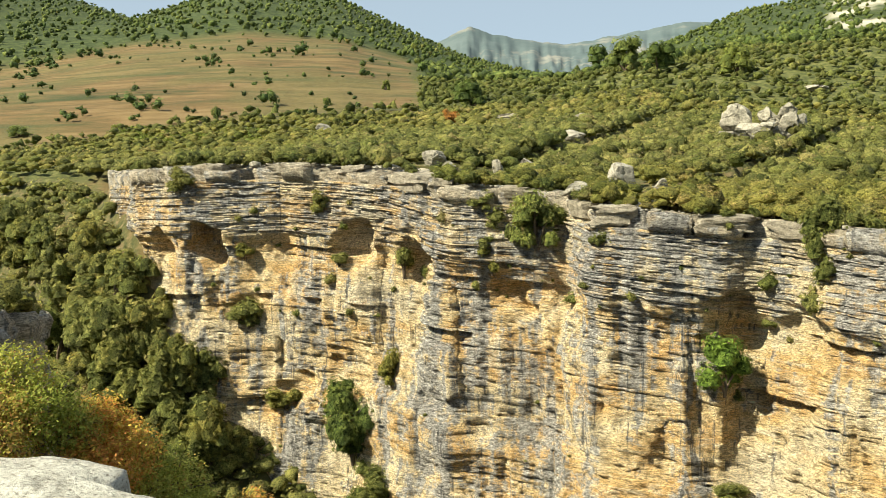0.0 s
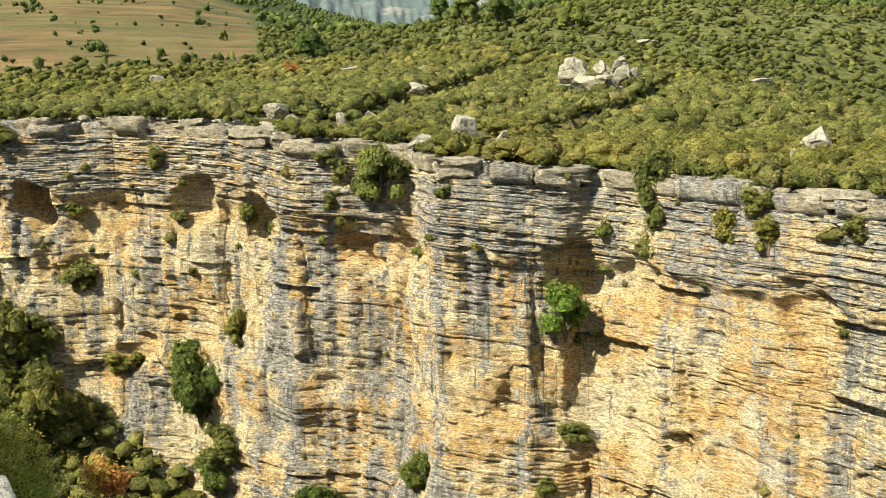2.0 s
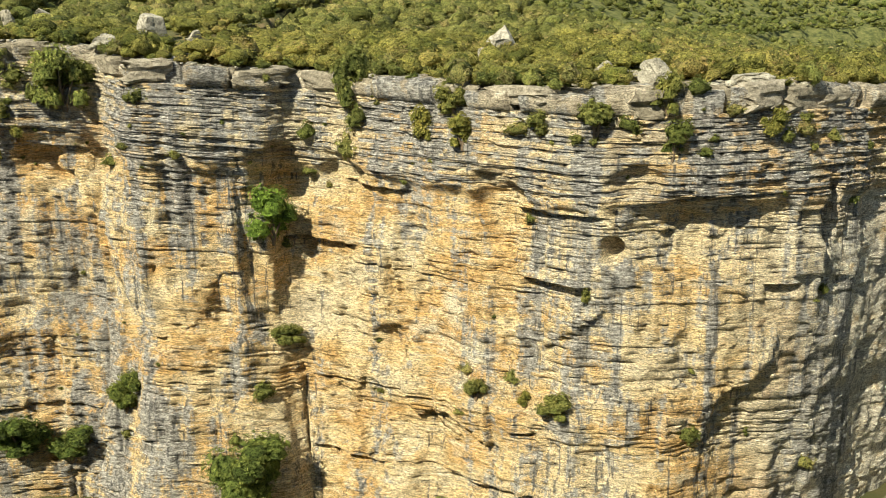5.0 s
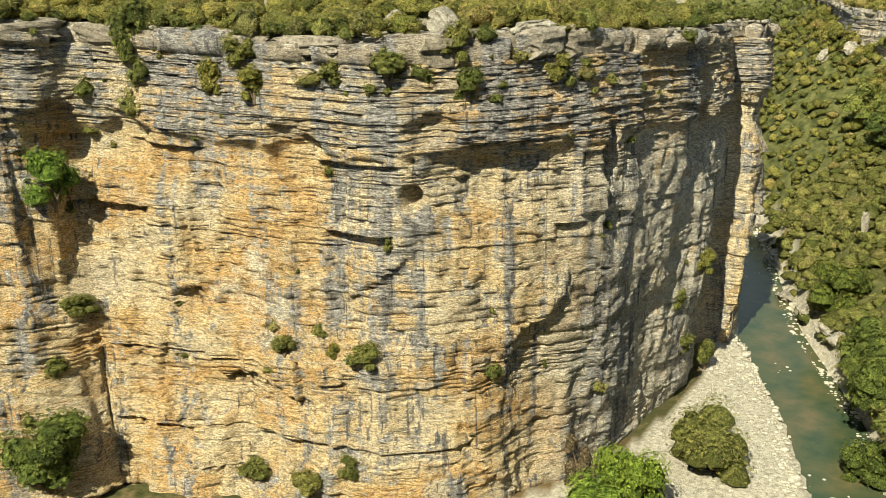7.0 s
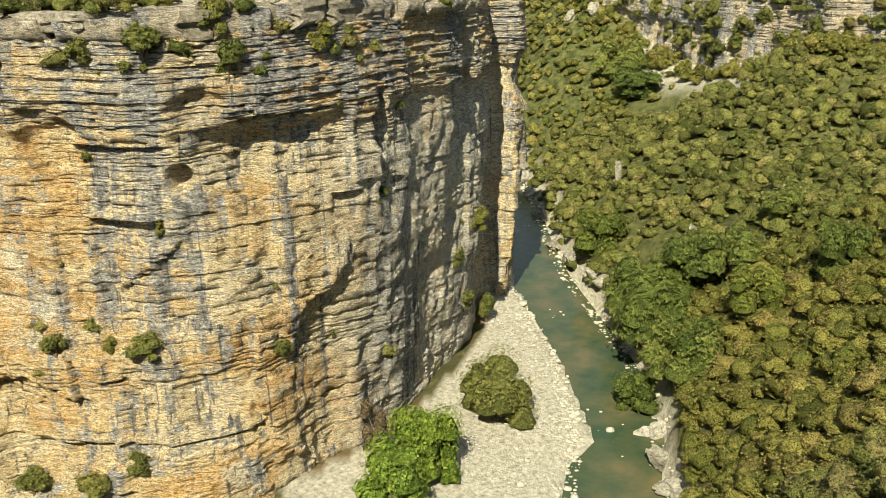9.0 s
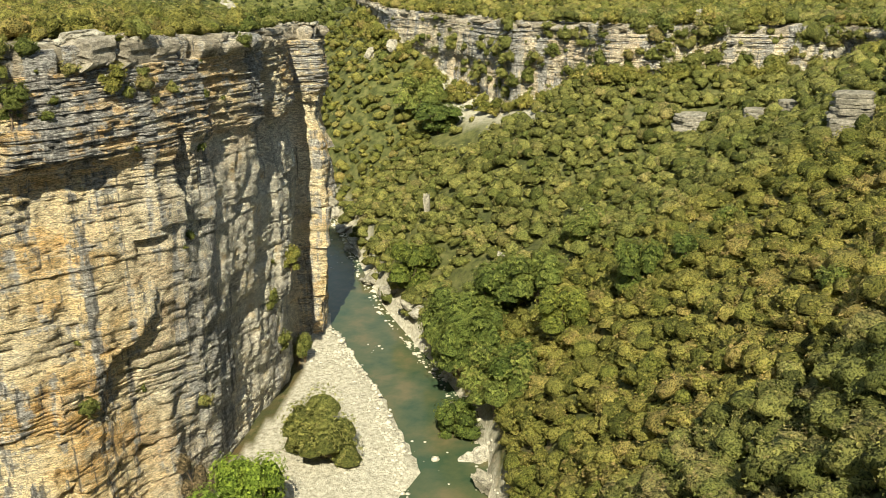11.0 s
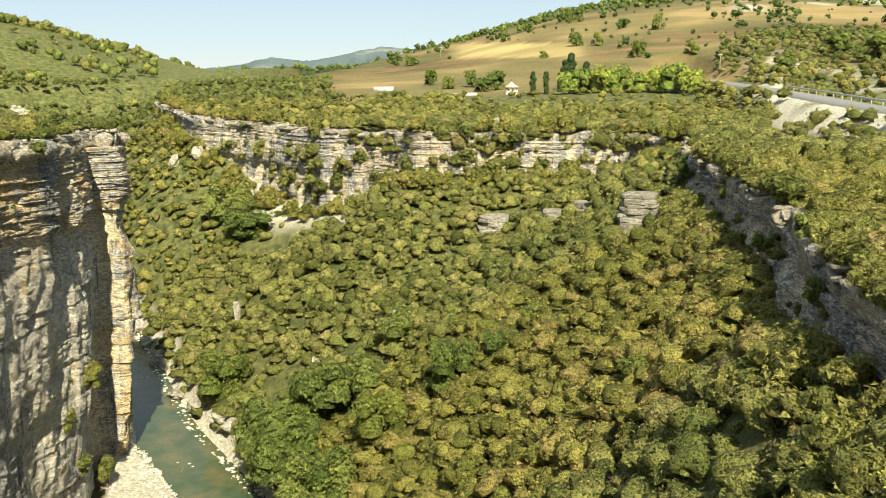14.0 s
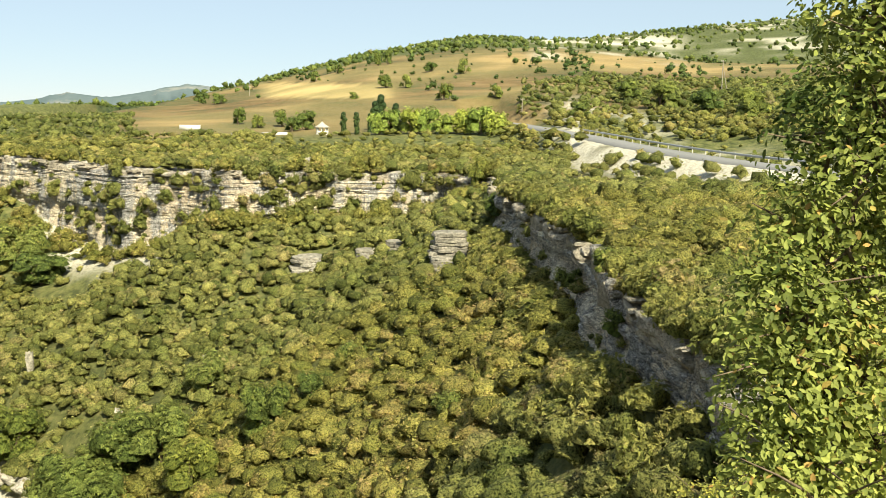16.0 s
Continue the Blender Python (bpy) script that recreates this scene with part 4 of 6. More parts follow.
def build_plant(name, label, category, seed, mat, height=1.0, width=1.0, tris=420, leaf=0.06, lobes=11, clear=0.25, stems=5, tint=0.5, group="", column=False):
    """A tree or bush one unit high unless given, foot at the origin: trunk with limbs, inner lobes coloured darker as
    shade, crown.
    """
    r = np.random.default_rng(seed)
    ob = tagged(new(name), label, category, group)
    if column:
        z = np.linspace(clear, 0.95, lobes)
        L = np.stack([r.normal(0, 0.02, lobes), r.normal(0, 0.02, lobes), z, width * 0.5 * np.sin(np.pi * np.clip(0.18 + 0.8 * (z - clear) / (1 - clear), 0, 1)) ** 0.7 + 0.01], 1)
    else:
        ang, rad_ = r.uniform(0, 2 * np.pi, lobes), np.sqrt(r.uniform(0, 1, lobes)) * width * 0.33
        zz = r.uniform(clear + 0.12, 0.82, lobes)
        L = np.stack([np.cos(ang) * rad_, np.sin(ang) * rad_, zz, r.uniform(0.13, 0.24, lobes) * width], 1)
        L[:, 2] = np.minimum(L[:, 2], 1 - L[:, 3])
    L[:, 2] *= height
    v, f = limbs(r, (0, 0, -0.06 * height), L[:stems, :3], 0.035 * height)
    part("trunk", mesh_from("trunk", v, f, BARK, True), ob)
    tri, shift = leaf_crown(r, L, tris, leaf)
    V, F, tt, n = [], [], [], 0
    for lx, ly, lz, lr in L:
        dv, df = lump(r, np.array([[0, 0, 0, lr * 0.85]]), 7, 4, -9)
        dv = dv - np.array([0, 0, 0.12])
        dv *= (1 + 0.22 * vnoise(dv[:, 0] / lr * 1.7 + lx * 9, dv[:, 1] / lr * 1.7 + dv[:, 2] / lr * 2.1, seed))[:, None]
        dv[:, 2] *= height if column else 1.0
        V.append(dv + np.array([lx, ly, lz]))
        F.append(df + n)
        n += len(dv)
        # the crown's inner shade is painted: lobes get a darker tint than leaves
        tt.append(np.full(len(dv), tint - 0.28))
    V.append(tri)
    F.append(n + np.arange(len(tri)).reshape(-1, 3))
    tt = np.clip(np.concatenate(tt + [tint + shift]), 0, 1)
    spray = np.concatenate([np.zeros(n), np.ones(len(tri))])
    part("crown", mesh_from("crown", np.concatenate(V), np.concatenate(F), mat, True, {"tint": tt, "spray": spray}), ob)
    return ob


def boulder_mesh(name, seed, mat, size=(1, 1, 0.8), rough=0.16, cut=7, sub=4):
    """An angular stone: a sphere cut by planes and roughened, foot at z = 0."""
    r = np.random.default_rng(seed)
    bm = bmesh.new()
    bmesh.ops.create_icosphere(bm, subdivisions=sub, radius=0.6)
    v = np.array([q.co[:] for q in bm.verts])
    for _ in range(cut):
        n = r.normal(size=3)
        n /= np.linalg.norm(n)
        lim = r.uniform(0.28, 0.46)
        d = v @ n
        v = v - np.maximum(d - lim, 0)[:, None] * n
    v *= np.array(size)
    v += 1.1 * rough * fbm(v[:, 0] * 3 + seed, v[:, 1] * 3 + v[:, 2] * 4, seed)[:, None] * v
    v *= 1 - 0.9 * rough * (np.abs(vnoise(v[:, 0] * 4 + 9, v[:, 1] * 4 + v[:, 2] * 3, seed + 5)) < 0.12)[:, None]
    v[:, 2] += 0.10 * rough * np.round(3 * vnoise(v[:, 0] * 2, v[:, 2] * 5, seed + 2))
    v[:, 2] -= v[:, 2].min() * 0.75
    for q, c in zip(bm.verts, v):
        q.co = c
    me = bpy.data.meshes.new(name)
    bm.to_mesh(me)
    bm.free()
    me.materials.append(mat)
    return me


def placed(ob, place, turn, size, width=None):
    """A copy of a thing at a place, turned, scaled."""
    w = size if width is None else width
    return copy_thing(ob, Matrix.Translation(place) @ Matrix.Rotation(turn, 4, "Z") @ Matrix.Diagonal((w, w, size, 1)))


def away(ob):
    """Removes a pattern thing once its copies stand."""
    for o in (*ob.children_recursive, ob):
        bpy.data.objects.remove(o)


bpy.context.view_layer.update()
draw = random.Random(11)

# bearing, angle of the foot, and the angles that its width and height cover, all from the ledge, in degrees
BOULDER_AT = [(-8.1, 1.9, 1.4, 0.6), (-3.9, 3.1, 1.4, 0.5), (-8.5, 3.0, 0.9, 0.5), (-9.9, 3.1, 1.1, 0.3), (0.5, 0.6, 1.2, 0.8), (-0.5, 0.0, 0.9, 0.7), (-3.5, -0.2, 1.1, 0.9), (-5.1, -0.0, 1.2, 0.8), (-11.1, -1.1, 1.4, 1.6)]
BOULDER_AT += [(-8.2, -1.4, 1.3, 0.7), (7.2, 2.7, 1.0, 0.5), (-21.7, 4.4, 1.3, 0.3), (-2.0, 1.2, 1.1, 0.4), (-13.2, -1.1, 0.7, 0.5), (-31.6, -2.3, 1.6, 1.6), (-30.5, -2.7, 1.1, 0.8), (-40.8, -3.9, 1.9, 1.1), (-37.6, -3.5, 1.1, 0.7), (-38.9, -3.9, 1.3, 0.5), (-36.0, 1.1, 0.8, 0.4)]
BOULDER_AT += [(-28.0, 1.8, 1.8, 0.4), (-23.6, -2.3, 0.8, 0.4), (-45.9, -4.1, 2.1, 0.5), (-54.1, -3.3, 1.3, 1.1), (-90.2, -5.9, 1.0, 0.7), (-82.3, -3.9, 0.7, 0.7), (-110.5, -17.5, 2.2, 1.6), (-104.5, -20.2, 1.3, 0.7), (-103.4, -20.6, 0.9, 0.5), (-103.0, -10.0, 1.2, 0.7)]
boulder_shapes = [boulder_mesh("boulder", 100 + k, BOULDER, (1, draw.uniform(0.75, 1), draw.uniform(0.7, 0.95))) for k in range(7)]
for k, (bearing_, angle, w, h) in enumerate(BOULDER_AT):
    place, normal, dist = spot(bearing_, angle)
    ob = new("boulder", boulder_shapes[k % 7])
    width, high = dist * radians(w), dist * radians(h)
    ob.matrix_basis = Matrix.Translation(place - Vector((0, 0, 0.1 * high))) @ Matrix.Rotation(draw.uniform(0, 6.3), 4, "Z") @ Matrix.Diagonal((width * 1.15, width * 1.15, high * 1.45 + 0.3, 1))
    OCCUPIED.append((place.x, place.y, width * 0.6 + 0.8, dist))
    tagged(ob, "large cracked white limestone block among shrubs" if h > 1.3 else "weathered pale limestone boulder lying among shrubs", "boulder", "boulders on the plateau")

pile_foot, pile_normal, pile_dist = spot(-18.9, 1.75)
pile_shapes = [boulder_mesh("pile_rock", 120 + k, BOULDER, (1, 0.85, 0.85), 0.22, 13) for k in range(5)]
for k, (bearing_, lift, w, h, behind) in enumerate(((-18.5, 0.0, 3.2, 1.2, 0.0), (-20.5, 0.1, 1.8, 1.7, 0.3), (-17.3, 0.75, 2.0, 1.3, 0.2), (-19.3, 0.9, 1.4, 1.0, 0.6), (-20.4, 1.2, 1.3, 0.9, 0.4), (-16.9, 0.1, 1.0, 0.6, -0.6), (-21.1, 0.5, 0.9, 1.0, -0.2), (-19.9, 0.2, 1.0, 0.6, -1.2))):
    a_ = radians(bearing_)
    d_ = pile_foot.xy.length + behind
    ob = new("piled_rock", pile_shapes[k % 5])
    ob.matrix_basis = Matrix.Translation((-math.sin(a_) * d_, math.cos(a_) * d_, pile_foot.z - 0.3 + radians(lift) * d_)) @ Matrix.Rotation(draw.uniform(0, 6.3), 4, "Z") @ Matrix.Diagonal((d_ * radians(w), d_ * radians(w) * 0.8, d_ * radians(h) * 1.35, 1))
    tagged(ob, "grey-white cracked limestone block of a rock pile among shrubs", "boulder", "rock pile on the plateau")
OCCUPIED.append((pile_foot.x, pile_foot.y, 4.6, pile_dist))

BUSH_AT = [(-22.3, -5.3, 2.5, 3.7), (-29.0, -7.8, 1.9, 2.1), (-28.5, -5.8, 2.1, 2.1), (-33.8, -7.2, 1.7, 1.7), (-37.2, -7.4, 3.3, 2.7), (-41.8, -8.6, 2.2, 2.5), (-41.4, -5.9, 2.2, 2.6), (-47.5, -6.9, 1.9, 1.8), (-26.5, -7.3, 1.5, 2.1), (-29.7, -23.3, 1.7, 1.5), (-32.9, -23.6, 1.0, 0.8)]
BUSH_AT += [(-35.0, -24.3, 2.4, 1.5), (-36.9, -17.3, 0.8, 1.3), (-17.6, -19.4, 2.2, 1.2), (-30.6, -31.8, 2.5, 1.8), (-33.6, -30.8, 1.5, 1.2), (-56.9, -18.3, 1.5, 1.5), (-55.5, -20.5, 1.2, 1.5), (-55.8, -23.2, 1.5, 1.5), (-57.4, -24.0, 1.5, 2.1), (4.5, -19.7, 2.9, 2.2), (3.4, -12.9, 1.8, 2.2), (10.0, -14.0, 2.2, 1.5)]
BUSH_AT += [(12.1, -9.1, 2.2, 1.8), (2.5, -6.3, 1.5, 2.2), (-3.0, -6.1, 1.8, 1.8), (12.3, -4.8, 1.8, 1.1), (14.5, -11.7, 1.5, 1.8), (15.8, -0.8, 2.1, 1.5), (6.5, -5.5, 1.5, 0.9), (-7.0, -3.2, 1.6, 1.3), (-2.4, -2.2, 1.8, 1.2), (7.4, -2.2, 1.4, 1.6), (-47.0, -24.5, 0.5, 0.6), (-27.0, -30.5, 2.2, 1.6)]
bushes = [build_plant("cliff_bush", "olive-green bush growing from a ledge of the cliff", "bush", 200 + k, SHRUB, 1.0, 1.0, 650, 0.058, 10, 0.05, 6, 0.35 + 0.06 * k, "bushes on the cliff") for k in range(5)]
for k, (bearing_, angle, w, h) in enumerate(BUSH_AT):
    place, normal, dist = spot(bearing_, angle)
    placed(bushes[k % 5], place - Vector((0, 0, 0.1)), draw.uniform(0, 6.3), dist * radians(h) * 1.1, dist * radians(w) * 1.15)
for b_ in bushes:
    away(b_)

fig = build_plant("fig_tree", "bright green broad-leaved fig bush rooted in a cliff hollow", "bush", 221, FIG, 1.0, 1.1, 1200, 0.05, 14, 0.02, 6, 0.6)
place, normal, dist = spot(-17.0, -13.2)
placed(fig, place, 0.4, dist * radians(3.6), dist * radians(3.6))
away(fig)
green = build_plant("ravine_tree", "leafy green tree filling a notch at the cliff's rim", "tree", 222, TREE, 1.0, 1.0, 1600, 0.04, 16, 0.05, 6, 0.75)
place, normal, dist = spot(-5.8, -4.8)
placed(green, place, 0.0, dist * radians(3.9), dist * radians(3.5))
away(green)
ledge_tree = build_plant("ledge_tree", "dark green tree leaning from a ledge of the cliff", "tree", 223, TREE, 1.0, 0.95, 1800, 0.036, 18, 0.1, 7, 0.3)
for bearing_, angle, w, h in ((5.9, -17.3, 4.4, 5.1), (-14.3, -28.7, 6.0, 4.9), (-1.1, -23.8, 3.6, 2.8), (-3.8, -24.4, 3.2, 2.0), (-7.3, -22.3, 2.6, 2.6), (5.3, -21.6, 2.6, 2.6)):
    place, normal, dist = spot(bearing_, angle)
    placed(ledge_tree, place, draw.uniform(0, 6), dist * radians(h), dist * radians(w))
away(ledge_tree)

BANK_AT = [(-64.8, -19.9, 3.3, 3.3), (-68.3, -26.0, 5.3, 5.6), (-67.0, -22.7, 3.2, 2.8), (-70.4, -21.8, 4.6, 3.9), (-74.5, -22.8, 3.9, 3.3), (-75.9, -17.0, 3.2, 2.5), (-71.3, -26.5, 3.9, 3.5), (-68.0, -24.2, 4.9, 4.9), (-70.2, -27.6, 4.9, 4.6), (-79.3, -20.2, 3.3, 3.9), (-73.0, -20.9, 3.9, 3.5), (-65.6, -9.2, 3.2, 2.6), (-66.7, -10.3, 3.2, 2.0)]
BANK_AT += [(-84.7, -15.9, 2.3, 1.6), (-91.2, -18.8, 2.8, 2.1), (-82.5, -18.0, 2.5, 2.1), (-67.5, -29.2, 3.2, 2.8), (-92.6, -5.0, 1.7, 2.2), (-93.8, -6.6, 1.6, 1.6), (-100.6, -9.8, 1.9, 1.8), (-98.5, -11.0, 2.0, 1.6), (-101.5, -13.5, 2.0, 1.8)]
bank = [build_plant("riverside_tree", "rounded dark green oak on the wooded river bank", "tree", 230 + k, TREE, 1.0, 1.05, 1500, 0.039, 18, 0.08, 6, (0.2, 0.45, 0.7)[k], "trees on the river bank") for k in range(3)]
for k, (bearing_, angle, w, h) in enumerate(BANK_AT):
    place, normal, dist = spot(bearing_, angle)
    placed(bank[k % 3], place - Vector((0, 0, 0.3)), draw.uniform(0, 6), dist * radians(h), dist * radians(w))
    OCCUPIED.append((place.x, place.y, dist * radians(w) * 0.25, dist))
for b_ in bank:
    away(b_)

slope_trees = [build_plant("ravine_oak", "rounded olive-green oak on the ravine's steep slope", "tree", 236 + k, SHRUB, 1.0, 1.1, 1500, 0.038, 22, 0.06, 6, (0.55, 0.72, 0.9)[k], "oaks on the ravine's slope") for k in range(3)]
for k in range(46):
    bearing_, angle = draw.uniform(9.5, 25.5), draw.uniform(-20, -2.5)
    if bearing_ < 18.5 + (angle + 3) * 0.45:
        continue
    place, normal, dist = spot(bearing_, angle)
    if normal.z > 0.35 and dist > 40:
        w = draw.uniform(3.0, 5.6)
        placed(slope_trees[k % 3], place - Vector((0, 0, 0.4)), draw.uniform(0, 6), w * draw.uniform(0.75, 1.0), w)
        OCCUPIED.append((place.x, place.y, w * 0.3, dist))
for b_ in slope_trees:
    away(b_)

shoal = build_plant("willow_bush", "bright green bush growing at the gravel bar's edge", "bush", 240, FIG, 1.0, 1.0, 2200, 0.034, 16, 0.02, 7, 0.45, "bushes on the gravel bar")
for bearing_, angle, w, h in ((-53.0, -33.4, 4.6, 5.0), (-50.2, -34.9, 5.4, 4.2)):
    place, normal, dist = spot(bearing_, angle)
    placed(shoal, place, draw.uniform(0, 6), dist * radians(h), dist * radians(w))
away(shoal)
thin = build_plant("tamarisk_bush", "thin olive-green bush standing on the pale gravel", "bush", 241, SHRUB, 1.0, 1.15, 2200, 0.028, 18, 0.02, 9, 0.62)
place, normal, dist = spot(-58.1, -29.7)
placed(thin, place, 0.0, dist * radians(3.9), dist * radians(4.8))
away(thin)
DRY = leaf_material("dry_twigs", (0.10, 0.075, 0.05), (0.20, 0.16, 0.11))
dry = build_plant("dry_bush", "leafless grey-brown bush at the foot of the cliff", "bush", 242, DRY, 1.0, 0.8, 900, 0.03, 14, 0.02, 9, 0.5)
place, normal, dist = spot(-49.7, -31.3)
placed(dry, place, 0.0, dist * radians(3.6), dist * radians(2.6))
away(dry)

# trees in the side valley under the cliff's far end
side = [build_plant("valley_tree", "olive-green oak on the slope below the cliff", "tree", 250 + k, SHRUB, 1.0, 1.05, 400, 0.065, 15, 0.08, 5, (0.35, 0.6)[k], "trees in the side valley") for k in range(2)]
for k in range(90):
    bearing_, angle = draw.uniform(12, 26), draw.uniform(-18.5, -3.5)
    if angle > -3.5 - max(0, 19 - bearing_) * 2.0:
        continue
    place, normal, dist = spot(bearing_, angle)
    if not 80 < dist < 190 or normal.z < 0.45:
        continue
    w = draw.uniform(4.5, 7.5)
    placed(side[k % 2], place - Vector((0, 0, 0.4)), draw.uniform(0, 6), w * draw.uniform(0.9, 1.2), w)
for b_ in side:
    away(b_)

# the ledge by the camera: a white slab, yellowing trees below it, a mastic tree beside it
def ledge_mesh():
    """A broad slab: a gently swelling, pitted top that breaks off in a ragged rim."""
    n, m_ = 120, 46
    w = np.linspace(0, 2 * np.pi, n, endpoint=False)
    rim = 1.0 + 0.16 * vnoise(np.cos(w) * 1.7 + 5, np.sin(w) * 1.7, 304) + 0.09 * vnoise(np.cos(w) * 8, np.sin(w) * 8, 305)
    V = []
    for k in range(m_):
        f_ = min(1.0, k / (m_ - 11))
        fall = max(0.0, (k - (m_ - 11)) / 10)
        x_, y_ = np.cos(w) * rim * (f_ + 0.05 * math.sin(fall * 3)), np.sin(w) * rim * (f_ + 0.05 * math.sin(fall * 3))
        z_ = 0.05 * fbm(x_ * 2, y_ * 2, 301) + 0.035 * fbm(x_ * 9, y_ * 9, 302) - 0.10 * f_ ** 6 - 0.9 * fall
        V.append(np.stack([x_ + 0.05 * fall * vnoise(w * 9, fall * 4, 306), y_, z_], 1))
    return mesh_from("ledge_rock", np.concatenate(V), grid_faces(m_, n, wrap=True), LEDGE, True)


slab = new("ledge_rock", ledge_mesh())
slab.matrix_basis = Matrix.Translation((-3.12, 4.2, 43.42)) @ Matrix.Rotation(0.06, 4, "Y") @ Matrix.Diagonal((1.75, 1.5, 1.0, 1))
tagged(slab, "flat white sunlit limestone slab at the gorge's edge", "rock")


def build_near_tree(name, label, foot, crown, mat, seed, leaves, leaf, tint, thick):
    """A tree close by: forked limbs and single leaves, two triangles each, over lobes (x, y, z, radius)."""
    r = np.random.default_rng(seed)
    ob = tagged(new(name), label, "tree")
    ob.location = foot
    L = np.array(crown, float)
    L[:, :3] -= np.array(foot)
    v, f = limbs(r, (0, 0, 0), L[:, :3], thick, 7)
    part("trunk", mesh_from("trunk", v, f, BARK, True), ob)
    twigs_v, twigs_f, n = [], [], 0
    for lx, ly, lz, lr in L:
        tips = np.array([lx, ly, lz]) + r.normal(0, 0.6, (9, 3)) * lr
        tv, tf = limbs(r, (lx * 0.85, ly * 0.85, lz - 0.35 * lr), tips, thick * 0.22, 4)
        twigs_v.append(tv)
        twigs_f.append(tf + n)
        n += len(tv)
    part("branch", mesh_from("branch", np.concatenate(twigs_v), np.concatenate(twigs_f), BARK, True), ob)
    area = L[:, 3] ** 2.3
    pick = r.choice(len(L), leaves // 6, p=area / area.sum())
    d = r.normal(size=(len(pick), 3))
    d[:, 2] += 0.2
    d /= np.linalg.norm(d, axis=1)[:, None]
    c = L[pick, :3] + d * (L[pick, 3] * r.uniform(0.15, 1.1, len(pick)) ** 0.55)[:, None]
    c = np.repeat(c, 6, 0) + r.normal(0, leaf * 1.3, (len(pick) * 6, 3))
    nrm = r.normal(0, 0.5, c.shape) + np.repeat(d, 6, 0) * 0.8 + np.array([-0.3, -0.1, 0.5])
    nrm /= np.linalg.norm(nrm, axis=1)[:, None]
    a = np.cross(nrm, r.normal(size=c.shape))
    a /= np.linalg.norm(a, axis=1)[:, None]
    b = np.cross(nrm, a)
    s = leaf * r.uniform(0.6, 1.2, (len(c), 1))
    P = [c - a * s, c - a * s * 0.2 + b * s * 0.48, c + a * s * 0.55 + b * s * 0.36, c + a * s, c + a * s * 0.55 - b * s * 0.36, c - a * s * 0.2 - b * s * 0.48]
    V = np.stack([p + nrm * s * (0.12 if k in (1, 2, 4, 5) else 0.0) for k, p in enumerate(P)], 1).reshape(-1, 3)
    k = np.arange(len(c))[:, None] * 6
    F = np.concatenate([k + np.array([[0, 1, 2, 3]]), k + np.array([[0, 3, 4, 5]])])
    tt = np.repeat(np.clip(tint + 0.14 * np.repeat(r.normal(size=len(L))[pick], 6) + r.normal(0, 0.13, len(c)) + (r.uniform(0, 1, len(c)) > 0.95) * 0.4, 0, 1), 6)
    part("crown", mesh_from("crown", V, F, mat, False, {"tint": tt}), ob)
    return ob


def lobe(bearing_, angle, dist, radius):
    a, e = radians(bearing_), radians(angle)
    return (-math.sin(a) * math.cos(e) * dist, math.cos(a) * math.cos(e) * dist, 45 + math.sin(e) * dist, radius)


MASTIC = leaf_material("mastic_leaves", (0.06, 0.10, 0.022), (0.36, 0.41, 0.115), (0.40, 0.26, 0.09), 0.48, grain=0)
build_near_tree("mastic_tree", "glossy green mastic tree with small oval leaves beside the ledge", (5.2, -3.0, 41.2),
                [lobe(-117.1, 9.5, 5.6, 0.42), lobe(-116.1, 4.5, 5.6, 0.42), lobe(-115.1, 0.5, 5.5, 0.40), lobe(-116.6, -3.5, 5.6, 0.5), lobe(-113.3, -5.8, 5.4, 0.36), lobe(-117.6, -9, 5.8, 0.55), lobe(-112.3, -11.2, 5.3, 0.38), lobe(-114.6, -14.5, 5.5, 0.45), lobe(-117.6, -17.5, 5.6, 0.6), lobe(-112.9, -19.5, 5.4, 0.42), lobe(-114.6, -23.5, 5.4, 0.5), lobe(-121.1, -5, 5.6, 0.7), lobe(-121.1, 6, 5.8, 0.7),
                 lobe(-111.4, -7.0, 5.4, 0.34), lobe(-110.8, -11.5, 5.3, 0.36), lobe(-111.5, -15.5, 5.4, 0.4), lobe(-110.8, -18.6, 5.4, 0.36), lobe(-112.2, -23, 5.3, 0.45), lobe(-113.0, -1.2, 5.5, 0.36), lobe(-114.2, 5.2, 5.6, 0.36)],
                MASTIC, 311, 33000, 0.027, 0.43, 0.085)
build_near_tree("yellowing_tree", "small tree with yellow-green and rusty leaves below the ledge", (-5.8, 13.2, 36.5),
                [lobe(25.2, -11.2, 14.5, 0.55), lobe(24.0, -13.3, 14.2, 0.6), lobe(26.5, -14, 14, 0.7), lobe(22.4, -14.2, 14.5, 0.45), lobe(27.5, -10.5, 15, 0.5)], AUTUMN, 312, 20000, 0.028, 0.72, 0.12)
build_near_tree("rusty_tree", "small tree with rusty brown and green leaves below the ledge", (-5.0, 14.0, 36.0),
                [lobe(21.0, -14.4, 15, 0.55), lobe(19.6, -15.8, 14.8, 0.55), lobe(21.4, -17, 14.4, 0.6), lobe(20.6, -13.6, 15.2, 0.25)], AUTUMN, 313, 15000, 0.028, 0.92, 0.11)
build_near_tree("maple_tree", "bushy tree with fresh yellow-green leaves below the ledge", (-4.2, 14.6, 35.5),
                [lobe(18.2, -17.2, 15.5, 0.6), lobe(16.6, -18.2, 15.5, 0.55), lobe(18.8, -19.5, 15, 0.7), lobe(15.4, -19.6, 15.6, 0.4), lobe(16.8, -20.5, 15, 0.6)], AUTUMN, 314, 16000, 0.027, 0.58, 0.11)
